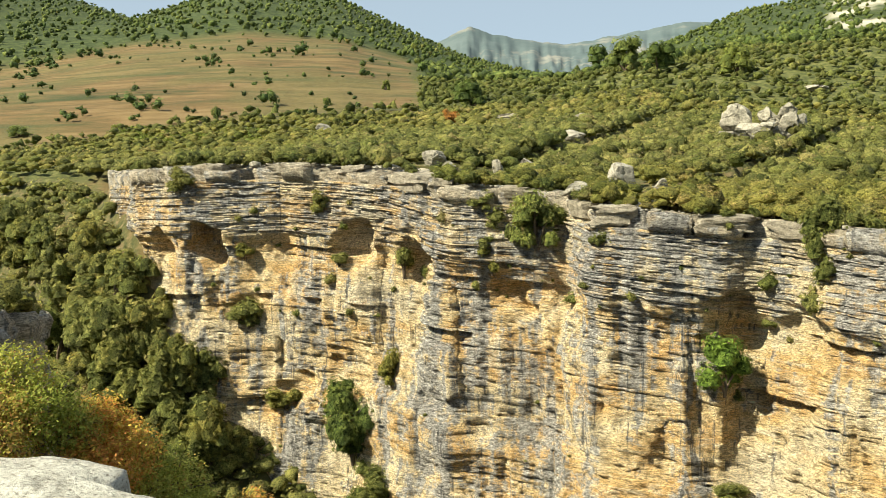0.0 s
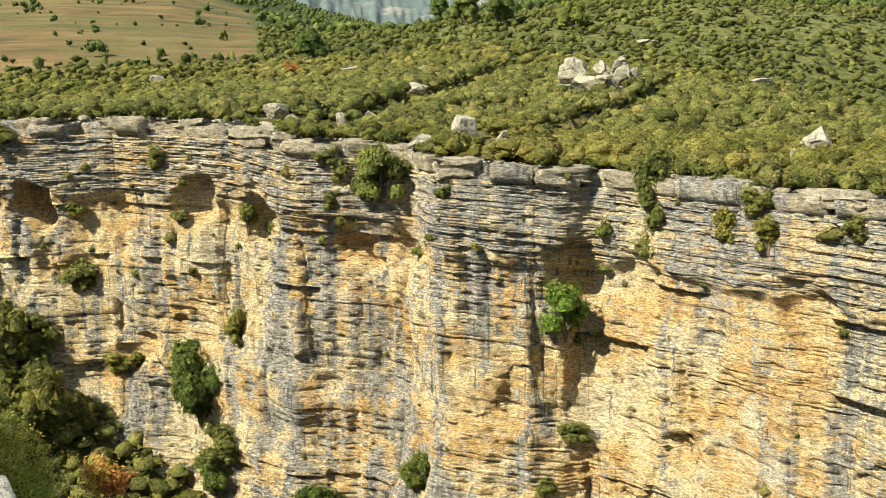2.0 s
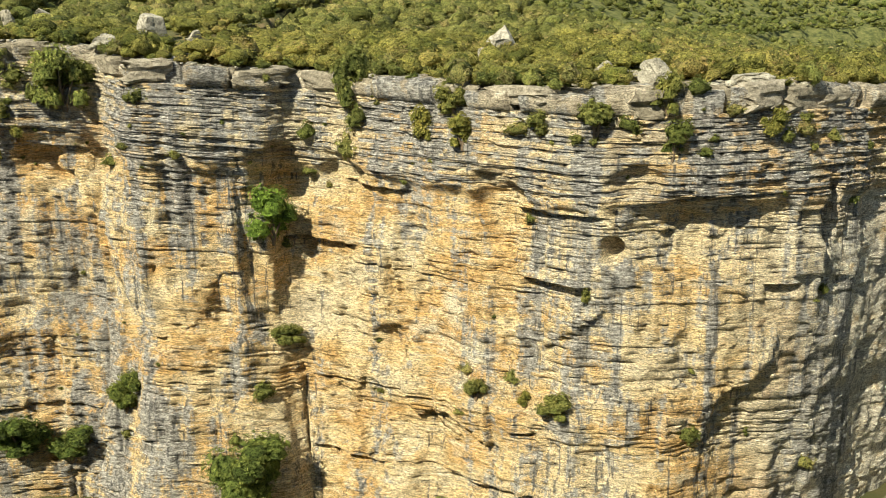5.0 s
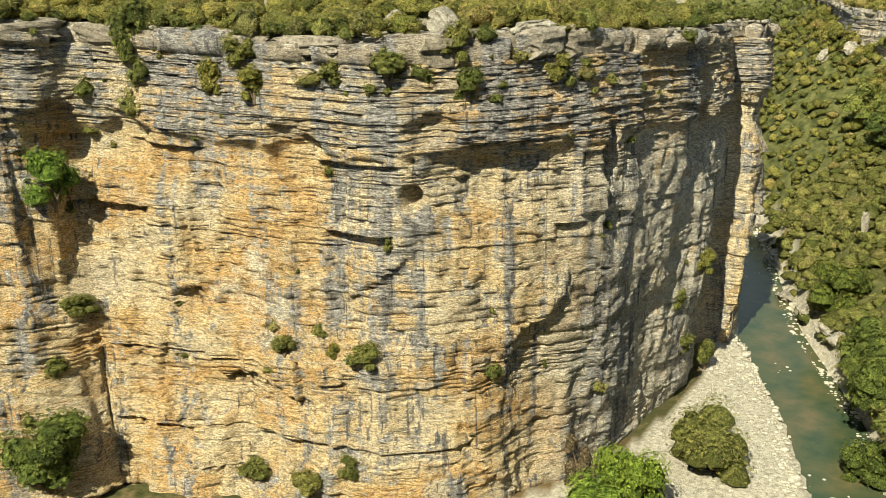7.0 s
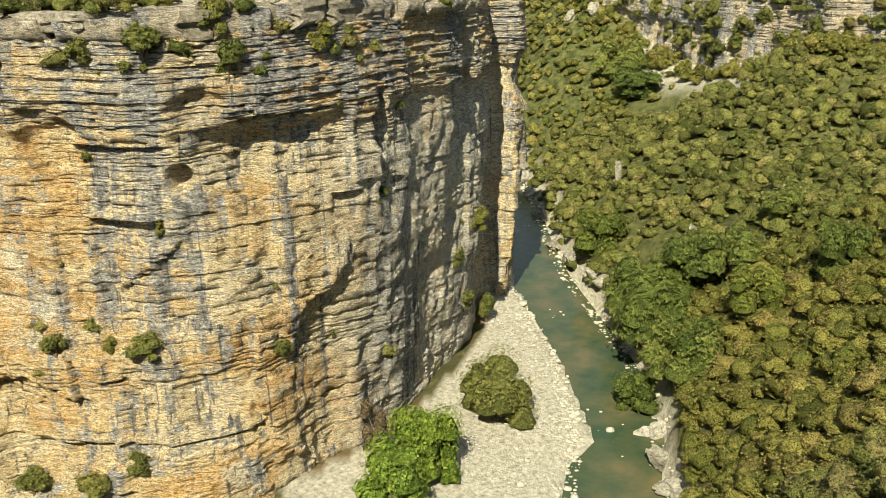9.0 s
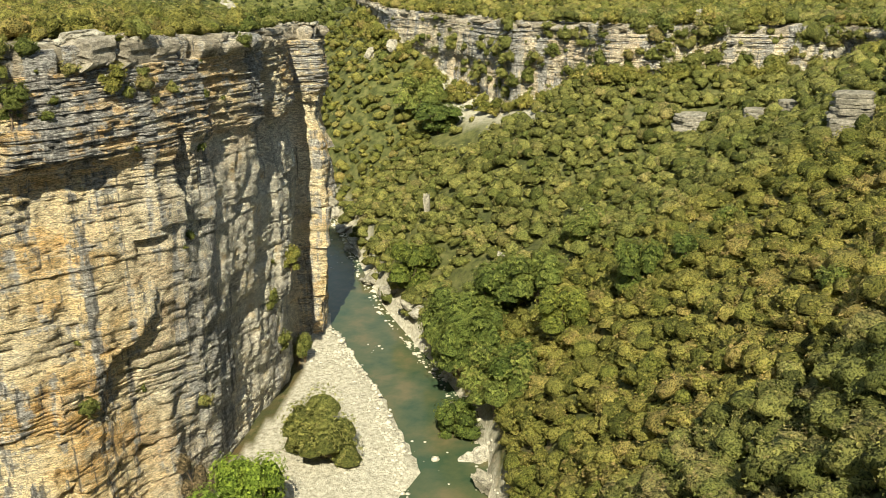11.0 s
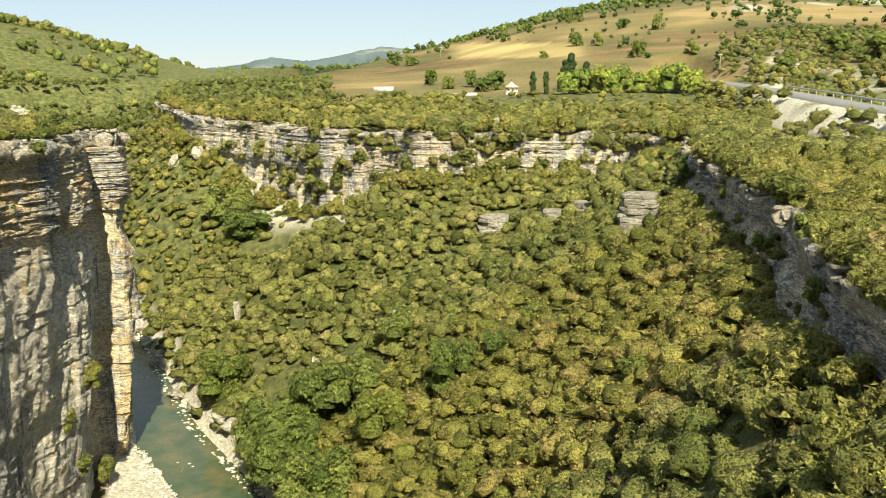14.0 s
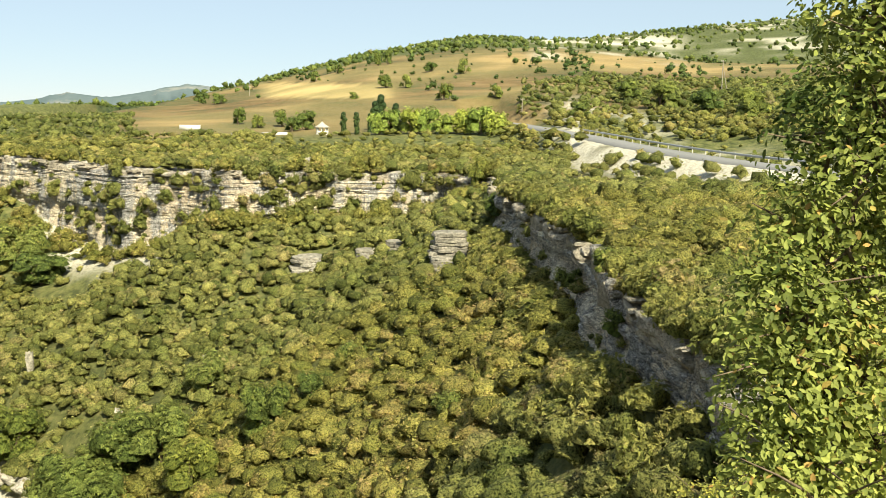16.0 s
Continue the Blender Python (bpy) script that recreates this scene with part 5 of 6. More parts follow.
build_near_tree("red_bush", "small rusty red bush on the slope below", (-2.6, 15.6, 36.0), [lobe(12.1, -19.6, 16, 0.28), lobe(11.2, -20.2, 16, 0.25)], AUTUMN, 315, 1500, 0.036, 0.95, 0.06)
build_near_tree("pale_bush", "pale yellow-green bush below the ledge", (14.0, -6.5, 34.0), [lobe(-113.5, -22.0, 16, 0.9), lobe(-110.8, -22.8, 16, 0.8), lobe(-108, -23.5, 16.5, 0.6), lobe(-116, -22, 15.5, 1.0)], AUTUMN, 316, 6000, 0.045, 0.45, 0.1)

# ---- river bed: stones and bank rocks ----
def build_stones():
    """Pale cobbles strewn over the bar and the shallows, one joined heap."""
    r = np.random.default_rng(51)
    q, u = resample(RIVER, 0.5, 6)
    t = np.gradient(q[:, :2], axis=0)
    t /= np.linalg.norm(t, axis=1)[:, None]
    V, F, n = [], [], 0
    shapes = []
    for k in range(6):
        bm = bmesh.new()
        bmesh.ops.create_icosphere(bm, subdivisions=1, radius=0.5)
        v = np.array([p.co[:] for p in bm.verts]) * np.array([1, r.uniform(0.7, 1), r.uniform(0.4, 0.7)]) * r.uniform(0.8, 1.15, (len(bm.verts), 1))
        shapes.append((v, np.array([[w.index for w in f.verts] for f in bm.faces])))
        bm.free()
    ok = np.where((q[:, 0] > 50) & (q[:, 0] < 150))[0]
    i = r.choice(ok, 2600)
    w = np.where(r.random(2600) < 0.6, r.choice([-1, 1], 2600) * (3.4 + np.abs(r.normal(0, 0.9, 2600))), r.uniform(-9.5, 9.5, 2600))
    x, y = q[i, 0] - t[i, 1] * w, q[i, 1] + t[i, 0] * w
    z = np.maximum(ground_z(x, y), -0.05)
    size = np.minimum(1.3, 0.16 + r.exponential(0.16, 2600))
    keep = (z < 1.6) & ~((np.abs(w) < 3) & (vnoise(x / 7, y / 7, 53) < 0.15))
    for k in np.where(keep)[0]:
        v, f = shapes[k % 6]
        a = r.uniform(0, 6.3)
        rot = np.array([[math.cos(a), -math.sin(a), 0], [math.sin(a), math.cos(a), 0], [0, 0, 1]])
        V.append(v @ rot.T * size[k] + np.array([x[k], y[k], z[k] + 0.1 * size[k]]))
        F.append(f + n)
        n += len(v)
    me = mesh_from("river_cobbles", np.concatenate(V), np.concatenate(F), PEBBLE, True)
    tagged(new("river_cobbles", me), "pale rounded cobbles on the bar and in the shallows", "stones", kind="stuff")


def build_brow_stones():
    """Pale broken stones strewn over the bare brow of the cliff."""
    r = np.random.default_rng(57)
    q, u = resample(RIM_N[6:34], 0.5, 3)
    t = np.gradient(q[:, :2], axis=0)
    t /= np.linalg.norm(t, axis=1)[:, None]
    i = r.integers(0, len(q), 620)
    d = 0.4 + r.exponential(2.6, 620)
    x, y = q[i, 0] - t[i, 1] * d, q[i, 1] + t[i, 0] * d
    z = np.where(d < 6.2, q[i, 2] + 0.1, ground_z(x, y, caps=True))
    size = np.clip(0.22 + r.exponential(0.22, 620), 0.2, 1.3)
    V, F, n = [], [], 0
    for k in range(620):
        bm = bmesh.new()
        bmesh.ops.create_cube(bm, size=1.0)
        bmesh.ops.subdivide_edges(bm, edges=bm.edges[:], cuts=1, use_grid_fill=True)
        v = np.array([p.co[:] for p in bm.verts])
        f = np.array([[w.index for w in g.verts] for g in bm.faces])
        bm.free()
        v = v * (1 - 0.22 * (np.sort(np.abs(v), 1)[:, 1] > 0.4))[:, None] + r.normal(0, 0.06, v.shape)
        a = r.uniform(0, 6.3)
        rot = np.array([[math.cos(a), -math.sin(a), 0], [math.sin(a), math.cos(a), 0], [0, 0, 1]])
        V.append((v * np.array([1.2, 0.8, r.uniform(0.35, 0.7)])) @ rot.T * size[k] + np.array([x[k], y[k], z[k]]))
        F.append(f + n)
        n += len(v)
    me = mesh_from("brow_stones", np.concatenate(V), np.concatenate(F), BOULDER)
    tagged(new("brow_stones", me), "broken pale limestone pieces strewn along the cliff's brow", "stones", kind="stuff")


build_brow_stones()
PEBBLE = stone_material("pale_river_stone", (0.30, 0.275, 0.22), (0.50, 0.47, 0.39), (0.66, 0.63, 0.55), 3.0)
build_stones()
BANK_ROCK_AT = [(-62.0, -19.6, 1.6, 0.9), (-63.2, -20.3, 1.8, 1.1), (-64.4, -21.0, 1.7, 1.1), (-61.0, -17.6, 1.3, 0.9), (-60.4, -16.3, 1.0, 0.8), (-60.0, -15.2, 0.9, 0.8), (-65.2, -21.6, 1.3, 0.9), (-68.9, -30.6, 1.6, 1.2), (-69.6, -32.0, 1.8, 1.2), (-70.3, -33.4, 2.0, 1.3), (-66.9, -26.4, 0.9, 0.5), (-67.6, -28.6, 1.1, 0.7), (-65.8, -15.5, 0.4, 1.9), (-59.8, -14.4, 0.8, 0.7)]
rock_shapes = [boulder_mesh("bank_rock", 140 + k, BOULDER, (1, 0.8, 0.7), 0.2, 9) for k in range(4)]
for k, (bearing_, angle, w, h) in enumerate(BANK_ROCK_AT):
    place, normal, dist = spot(bearing_, angle)
    ob = new("bank_rock", rock_shapes[k % 4])
    ob.matrix_basis = Matrix.Translation(place - Vector((0, 0, 0.15))) @ Matrix.Rotation(draw.uniform(0, 6.3), 4, "Z") @ Matrix.Diagonal((dist * radians(w) * 1.2, dist * radians(w), dist * radians(h) * 1.5, 1))
    tagged(ob, "sun-bleached white bedrock ledge at the water's edge", "rock", "rocks along the river bank")

# ---- rocks in the overgrown slope ----
OUTCROP_AT = [(-64.2, -5.4, 1.0, 0.5), (-62.6, -5.8, 0.8, 0.4), (-98.9, -13.2, 1.2, 0.3), (-101.0, -16.5, 0.6, 0.3), (-72.0, -16.9, 0.5, 0.25), (-75.8, -15.2, 0.5, 0.2), (-70.5, -18.2, 0.6, 0.3), (-68.0, -14.0, 0.5, 0.3)]
outcrop_shapes = [boulder_mesh("outcrop", 160 + k, BOULDER, (1, 0.8, 0.9), 0.3, 10) for k in range(5)]
for k, (bearing_, angle, w, h) in enumerate(OUTCROP_AT):
    place, normal, dist = spot(bearing_, angle)
    ob = new("rock_outcrop", outcrop_shapes[k % 5])
    ob.matrix_basis = Matrix.Translation(place - Vector((0, 0, 0.1 * dist * radians(h)))) @ Matrix.Rotation(draw.uniform(0, 6.3), 4, "Z") @ Matrix.Diagonal((dist * radians(w), dist * radians(w), dist * radians(h) * 2.2, 1))
    OCCUPIED.append((place.x, place.y, dist * radians(w) * 0.55, dist))
    tagged(ob, "pale cracked limestone outcrop among the shrubs", "rock", "outcrops on the slope")


def build_bedded_outcrop(b0, b1, top, foot, seed, label):
    """A small stepped crag of flat beds, each a stone of its own; bearings and angles from the ledge, in degrees."""
    r = np.random.default_rng(seed)
    mid = (b0 + b1) / 2
    place, normal, dist = spot(mid, foot)
    wide, high = dist * radians(abs(b1 - b0)), dist * radians(top - foot)
    ob = tagged(new("rock_outcrop"), label, "rock", "bedded crags on the slope")
    ob.location = place - Vector((0, 0, 0.5))
    ob.rotation_euler[2] = radians(mid)
    z = -0.8
    while z < high * 0.85:
        thick = r.uniform(0.28, 0.62)
        f_ = max(z, 0) / max(high, 0.1)
        n = 18
        w = np.arange(n) / n * 2 * np.pi
        rx = wide * 0.5 * (1.0 - 0.22 * f_ + r.uniform(-0.08, 0.06))
        ry = max(1.4, wide * 0.38) * (1.0 - 0.15 * f_)
        sq = (np.abs(np.cos(w)) ** 4 + np.abs(np.sin(w)) ** 4) ** -0.25
        jag = 1 + 0.09 * r.normal(size=n)
        x_, y_ = np.cos(w) * sq * rx * jag, np.sin(w) * sq * ry * jag + ry * 0.5 + 0.25 * f_ * ry
        V = []
        for lift, grow in ((0.0, 0.93), (0.12, 1.0), (0.8, 1.0), (0.97, 0.95)):
            V.append(np.stack([x_ * grow, ry * 0.5 + (y_ - ry * 0.5) * grow, np.full(n, z + lift * thick) + r.normal(0, 0.015, n)], 1))
        V = np.concatenate(V + [np.array([[0.0, ry * 0.5, z + thick]])])
        F = [tuple(q_) for q_ in grid_faces(4, n, wrap=True)]
        me_ = bpy.data.meshes.new("bed")
        me_.from_pydata([tuple(p_) for p_ in V], [], F + [(3 * n + i_, 3 * n + (i_ + 1) % n, 4 * n) for i_ in range(n)])
        me_.materials.append(CRAG)
        part("bed", me_, ob)
        z += thick * r.uniform(0.94, 1.0)
    OCCUPIED.append((place.x, place.y, wide * 0.55, dist))


CRAG = stone_material("bedded_grey_limestone", (0.10, 0.095, 0.08), (0.25, 0.235, 0.20), (0.42, 0.39, 0.335), 2.0)
build_bedded_outcrop(-89.6, -92.2, -7.2, -9.7, 171, "grey bedded crag with a flat top among shrubs")
build_bedded_outcrop(-81.0, -83.6, -9.0, -9.9, 172, "low pale bedded ledge showing between shrubs")
build_bedded_outcrop(-84.9, -86.6, -8.6, -9.4, 173, "low pale bedded ledge showing between shrubs")
build_bedded_outcrop(-86.8, -88.2, -8.1, -8.8, 174, "low pale bedded ledge showing between shrubs")


# ---- the road with its rail ----
ASPHALT = plain_material("grey_asphalt", (0.15, 0.15, 0.15), (0.22, 0.215, 0.205), 1.5)
STEEL = plain_material("galvanised_steel", (0.30, 0.30, 0.30), (0.45, 0.45, 0.44), 6.0, 0.45, 0.6)
CONCRETE = plain_material("pale_concrete", (0.42, 0.40, 0.36), (0.58, 0.56, 0.51), 2.0)


def ribbon(name, line, offsets, mat, label, category):
    """A strip along a line; offsets: sideways and upward steps of its cross-section."""
    q, u = resample(line, 2.0, 3)
    t = np.gradient(q[:, :2], axis=0)
    t /= np.linalg.norm(t, axis=1)[:, None]
    V = np.zeros((len(q), len(offsets), 3))
    for k, (w, h) in enumerate(offsets):
        V[:, k, 0], V[:, k, 1], V[:, k, 2] = q[:, 0] - t[:, 1] * w, q[:, 1] + t[:, 0] * w, q[:, 2] + h
    me = mesh_from(name, V.reshape(-1, 3), grid_faces(len(q), len(offsets), flip=True), mat)
    return me, q, t


me, road_q, road_t = ribbon("road", ROAD, [(-3.2, -0.6), (-3.1, 0.12), (0, 0.2), (3.1, 0.12), (3.2, -0.6)], ASPHALT, "", "")
tagged(new("road", me), "narrow grey asphalt road along the hillside", "road", kind="structure")


def build_guard_rail():
    """A steel rail on posts along the road's valley side."""
    ob = tagged(new("guard_rail"), "grey steel guard rail on posts beside the road", "guard rail")
    line = ROAD[2:9]
    me, q, t = ribbon("rail", line, [(3.62, 0.58), (3.70, 0.66), (3.62, 0.74), (3.70, 0.82), (3.62, 0.90), (3.58, 0.74), (3.62, 0.58)], STEEL, "", "")
    part("rail", me, ob)
    bm = bmesh.new()
    bmesh.ops.create_cube(bm, size=1.0, matrix=Matrix.Diagonal((0.12, 0.12, 1.2, 1)))
    bmesh.ops.bevel(bm, geom=bm.edges[:], offset=0.015, segments=1, affect="EDGES")
    pm = bpy.data.meshes.new("post")
    bm.to_mesh(pm)
    bm.free()
    pm.materials.append(CONCRETE)
    for k in range(0, len(q), 2):
        p = part("post", pm, ob)
        p.location = (q[k, 0] - t[k, 1] * 3.72, q[k, 1] + t[k, 0] * 3.72, q[k, 2] + 0.35)


build_guard_rail()

# ---- poles, pavilion, garden trees on the plateau ----
WOOD = plain_material("weathered_pole_wood", (0.22, 0.19, 0.15), (0.36, 0.32, 0.26), 4.0)


WHITE = plain_material("white_plaster", (0.62, 0.60, 0.55), (0.78, 0.76, 0.72), 2.0)


def build_pole(bearing_, angle, high, brace):
    place, normal, dist = spot(bearing_, angle)
    r = np.random.default_rng(71)
    ob = tagged(new("utility_pole"), "weathered utility pole with a bracing strut" if brace else "weathered wooden utility pole with a crossarm", "pole", "poles along the road")
    ob.location = place - Vector((0, 0, 0.6))
    h = dist * radians(high)
    v, f = tube([(0, 0, 0), (0, 0, h * 0.5), (0, 0, h + 0.6)], [0.17, 0.15, 0.12], 8)
    part("shaft", mesh_from("shaft", v, f, WOOD, True), ob)
    v, f = tube([(0, -0.7, h + 0.1), (0, 0, h + 0.12), (0, 0.7, h + 0.1)], [0.06, 0.07, 0.06], 6)
    arm = part("crossarm", mesh_from("crossarm", v, f, WOOD, True), ob)
    for y_ in (-0.6, -0.25, 0.25, 0.6):
        v, f = tube([(0, y_, h + 0.14), (0, y_, h + 0.24), (0, y_, h + 0.32)], [0.05, 0.07, 0.03], 8)
        part("insulator", mesh_from("insulator", v, f, WHITE, True), arm, "small white porcelain insulator")
    if brace:
        v, f = tube([(0.4, -h * 0.2, 0), (0.2, -h * 0.1, h * 0.45), (0, 0, h * 0.92)], [0.14, 0.13, 0.11], 8)
        part("strut", mesh_from("strut", v, f, WOOD, True), ob)


build_pole(-106.9, 0.9, 2.0, True)
build_pole(-95.2, -0.6, 1.2, False)
build_pole(-78.7, 0.5, 0.6, False)

TILE = plain_material("grey_roof_shingle", (0.30, 0.27, 0.22), (0.42, 0.39, 0.33), 5.0)
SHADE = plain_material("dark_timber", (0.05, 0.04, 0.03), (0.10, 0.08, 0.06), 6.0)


def build_pavilion():
    """An eight-sided open pavilion: base, posts, low panels, flared roof with a finial."""
    place, normal, dist = spot(-83.0, -1.75)
    k = dist * radians(0.92) / 5.6
    ob = tagged(new("pavilion"), "small white eight-sided pavilion with a pointed grey roof", "pavilion")
    ob.location = place
    ob.scale = (k, k, k)

    def ringed(levels, n=8):
        w = np.arange(n) / n * 2 * np.pi
        V = np.array([[(r_ * math.cos(a), r_ * math.sin(a), z_) for a in w] for r_, z_ in levels])
        return V.reshape(-1, 3), grid_faces(len(levels), n, wrap=True)

    v, f = ringed([(2.4, -0.8), (2.4, 0.25), (2.3, 0.3), (0.01, 0.3)])
    part("base", mesh_from("base", v, f, CONCRETE), ob)
    v, f = ringed([(2.9, 2.55), (2.85, 2.7), (1.5, 3.4), (0.7, 4.1), (0.15, 4.6), (0.01, 5.0)])
    roof = part("roof", mesh_from("roof", v, f, TILE), ob)
    v, f = ringed([(0.02, 4.9), (0.14, 5.0), (0.16, 5.15), (0.06, 5.3), (0.01, 5.7)])
    part("finial", mesh_from("finial", v, f, SHADE, True), roof, "dark pointed roof finial")
    v, f = ringed([(2.75, 2.5), (0.01, 2.62)])
    part("soffit", mesh_from("soffit", v, f, SHADE), ob)
    for n in range(8):
        a = n / 8 * 2 * math.pi
        v, f = tube([(2.1 * math.cos(a), 2.1 * math.sin(a), 0.2), (2.1 * math.cos(a), 2.1 * math.sin(a), 1.4), (2.1 * math.cos(a), 2.1 * math.sin(a), 2.6)], [0.22, 0.2, 0.22], 8)
        part("post", mesh_from("post", v, f, WHITE, True), ob)
        b_ = a + math.pi / 8
        c_ = np.array([math.cos(b_), math.sin(b_)]) * 2.0
        s_ = np.array([-math.sin(b_), math.cos(b_)]) * 0.62
        p4 = [(c_ - s_), (c_ + s_)]
        v = [(*p4[0], 0.3), (*p4[1], 0.3), (*p4[1], 1.15), (*p4[0], 1.15)]
        v += [(x_ * 0.95, y_ * 0.95, z_) for x_, y_, z_ in v]
        f = [(0, 1, 2, 3), (7, 6, 5, 4), (3, 2, 6, 7), (0, 4, 5, 1), (1, 5, 6, 2), (0, 3, 7, 4)]
        part("panel", mesh_from("panel", v, f, WHITE), ob)


build_pavilion()

cyp = build_plant("cypress", "slender dark green cypress in a garden row", "tree", 261, CYPRESS, 1.0, 0.26, 260, 0.05, 12, 0.04, 1, 0.4, "cypresses by the pavilion", True)
for bearing_, angle, h in ((-84.3, -1.75, 1.3), (-85.1, -1.75, 1.3), (-85.9, -1.6, 1.1), (-86.2, -1.5, 1.7), (-86.6, -1.3, 1.9), (-87.5, -1.6, 1.7), (-88.0, -1.5, 1.2)):
    place, normal, dist = spot(bearing_, angle)
    placed(cyp, place, draw.uniform(0, 6), dist * radians(h))
away(cyp)
lime = build_plant("lime_green_tree", "lime-green rounded acacia in a roadside row", "tree", 262, LIME, 1.0, 1.25, 420, 0.085, 14, 0.12, 6, 0.5, "lime-green trees beside the pavilion")
for bearing_, angle, w, h in ((-86.4, -1.75, 1.2, 1.4), (-87.2, -1.7, 1.3, 1.6), (-88.4, -1.7, 1.5, 1.7), (-89.5, -1.65, 1.6, 1.7), (-90.6, -1.65, 1.4, 1.3), (-91.7, -1.65, 1.4, 1.6), (-92.7, -1.65, 1.7, 1.8), (-93.6, -1.65, 1.4, 1.5)):
    place, normal, dist = spot(bearing_, angle)
    placed(lime, place, draw.uniform(0, 6), dist * radians(h), dist * radians(w))
away(lime)
OAK_AT = [(-76.0, 0.0, 1.1, 0.8), (-76.9, 0.0, 1.0, 0.7), (-78.0, -1.2, 1.0, 1.2), (-79.2, -1.4, 0.9, 0.9), (-80.6, -1.3, 1.1, 1.2), (-82.0, -1.5, 1.7, 1.3), (-81.2, -1.6, 1.3, 1.1), (-84.9, 0.4, 0.7, 0.5), (-86.9, 1.1, 1.1, 0.9), (-88.1, 1.1, 0.9, 0.9), (-90.4, 0.4, 1.2, 1.2), (-93.6, 0.6, 1.0, 0.8), (-86.4, 2.4, 0.6, 0.9), (-87.0, 2.5, 0.7, 1.0), (-84.0, 1.9, 0.6, 0.7), (-82.6, 1.4, 0.7, 0.7), (-89.6, 2.1, 1.0, 0.7), (-91.6, 2.0, 0.9, 1.0)]
OAK_AT += [(6.9, 4.3, 0.7, 0.6), (3.4, 5.2, 0.6, 0.7), (13.5, 3.4, 0.5, 0.9), (1.6, 7.4, 0.5, 0.6), (-1.9, 4.1, 2.4, 1.9), (-11.2, 6.0, 2.4, 2.2), (-13.0, 5.8, 2.2, 2.2), (-17.6, 5.5, 2.2, 2.0), (-9.7, 6.2, 1.6, 1.6), (24.4, 2.5, 1.3, 0.7), (-101.5, 0.4, 2.0, 1.6), (-103.5, 0.0, 2.4, 1.8), (-106.0, -0.3, 2.2, 1.8), (-108.5, -0.5, 2.6, 2.0), (-111.0, -0.6, 2.6, 2.2), (-98.8, -0.6, 1.6, 1.2)]
oaks = [build_plant("field_oak", "dark green oak standing in the dry field", "tree", 270 + k, TREE, 1.0, 1.1, 300, 0.08, 13, 0.1, 5, (0.15, 0.45)[k], "oaks in the fields") for k in range(2)]
for k, (bearing_, angle, w, h) in enumerate(OAK_AT):
    place, normal, dist = spot(bearing_, angle)
    placed(oaks[k % 2], place - Vector((0, 0, 0.3)), draw.uniform(0, 6), dist * radians(h), dist * radians(w))
for b_ in oaks:
    away(b_)
rust = build_plant("rusty_shrub", "rusty orange autumn shrub beside a dark green tree", "bush", 281, leaf_material("rusty_leaves", (0.22, 0.11, 0.035), (0.34, 0.17, 0.05)), 1.0, 1.0, 260, 0.085, 10, 0.05, 5, 0.5)
place, normal, dist = spot(-0.6, 3.0)
placed(rust, place, 0.0, dist * radians(1.5), dist * radians(1.4))
away(rust)

# low white walls at the plateau's edge
for k, (b0, b1, angle, high) in enumerate(((-77.6, -78.9, -1.95, 0.22), (-79.4, -80.9, -1.8, 0.15), (-74.6, -75.8, -1.5, 0.25))):
    p0, p1 = spot(b0, angle)[0], spot(b1, angle)[0]
    dist = (p0 - EYE).length
    h = dist * radians(high)
    along_v = (p1 - p0)
    side_v = Vector((-along_v.y, along_v.x, 0)).normalized() * 0.25
    v = [p0 - side_v, p1 - side_v, p1 + side_v, p0 + side_v]
    v = [(*q_.xy, q_.z - 0.6) for q_ in v] + [(*q_.xy, q_.z + h) for q_ in v]
    f = [(0, 1, 5, 4), (1, 2, 6, 5), (2, 3, 7, 6), (3, 0, 4, 7), (4, 5, 6, 7), (3, 2, 1, 0)]
    tagged(new("field_wall", mesh_from("field_wall", v, f, CONCRETE)), "low pale concrete wall at the field's edge", "wall", "low walls on the plateau")


# ---- far mountains ----
def build_mountain(name, b0, b1, dist, low, crest, label, seed):
    """A ridge far off: crest angles along the bearings, folded by gullies, its foot behind nearer land."""
    n, rows_ = 160, 26
    b = np.linspace(b0, b1, n)
    top = np.interp(np.linspace(0, 1, n), np.linspace(0, 1, len(crest)), crest)
    top = top + 0.10 * fbm(b * 1.3, b * 0, seed) + 0.03 * fbm(b * 6, b * 0, seed + 1)
    V = np.zeros((rows_, n, 3))
    for k in range(rows_):
        f = k / (rows_ - 1)
        e = low + (top - low) * (1 - f) ** 0.9
        D = dist - f * dist * 0.28 + dist * 0.03 * fbm(b * 2.5, b * 0 + f * 2, seed + 2) * math.sin(math.pi * f)
        V[k, :, 0], V[k, :, 1] = -np.sin(np.radians(b)) * D, np.cos(np.radians(b)) * D
        V[k, :, 2] = 45 + D * np.tan(np.radians(e)) + dist * 0.004 * fbm(b * 4, b * 0 + f * 5, seed + 3) * math.sin(math.pi * f)
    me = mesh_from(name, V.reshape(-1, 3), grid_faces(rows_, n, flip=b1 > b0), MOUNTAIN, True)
    tagged(new(name, me), label, "mountain", kind="structure")


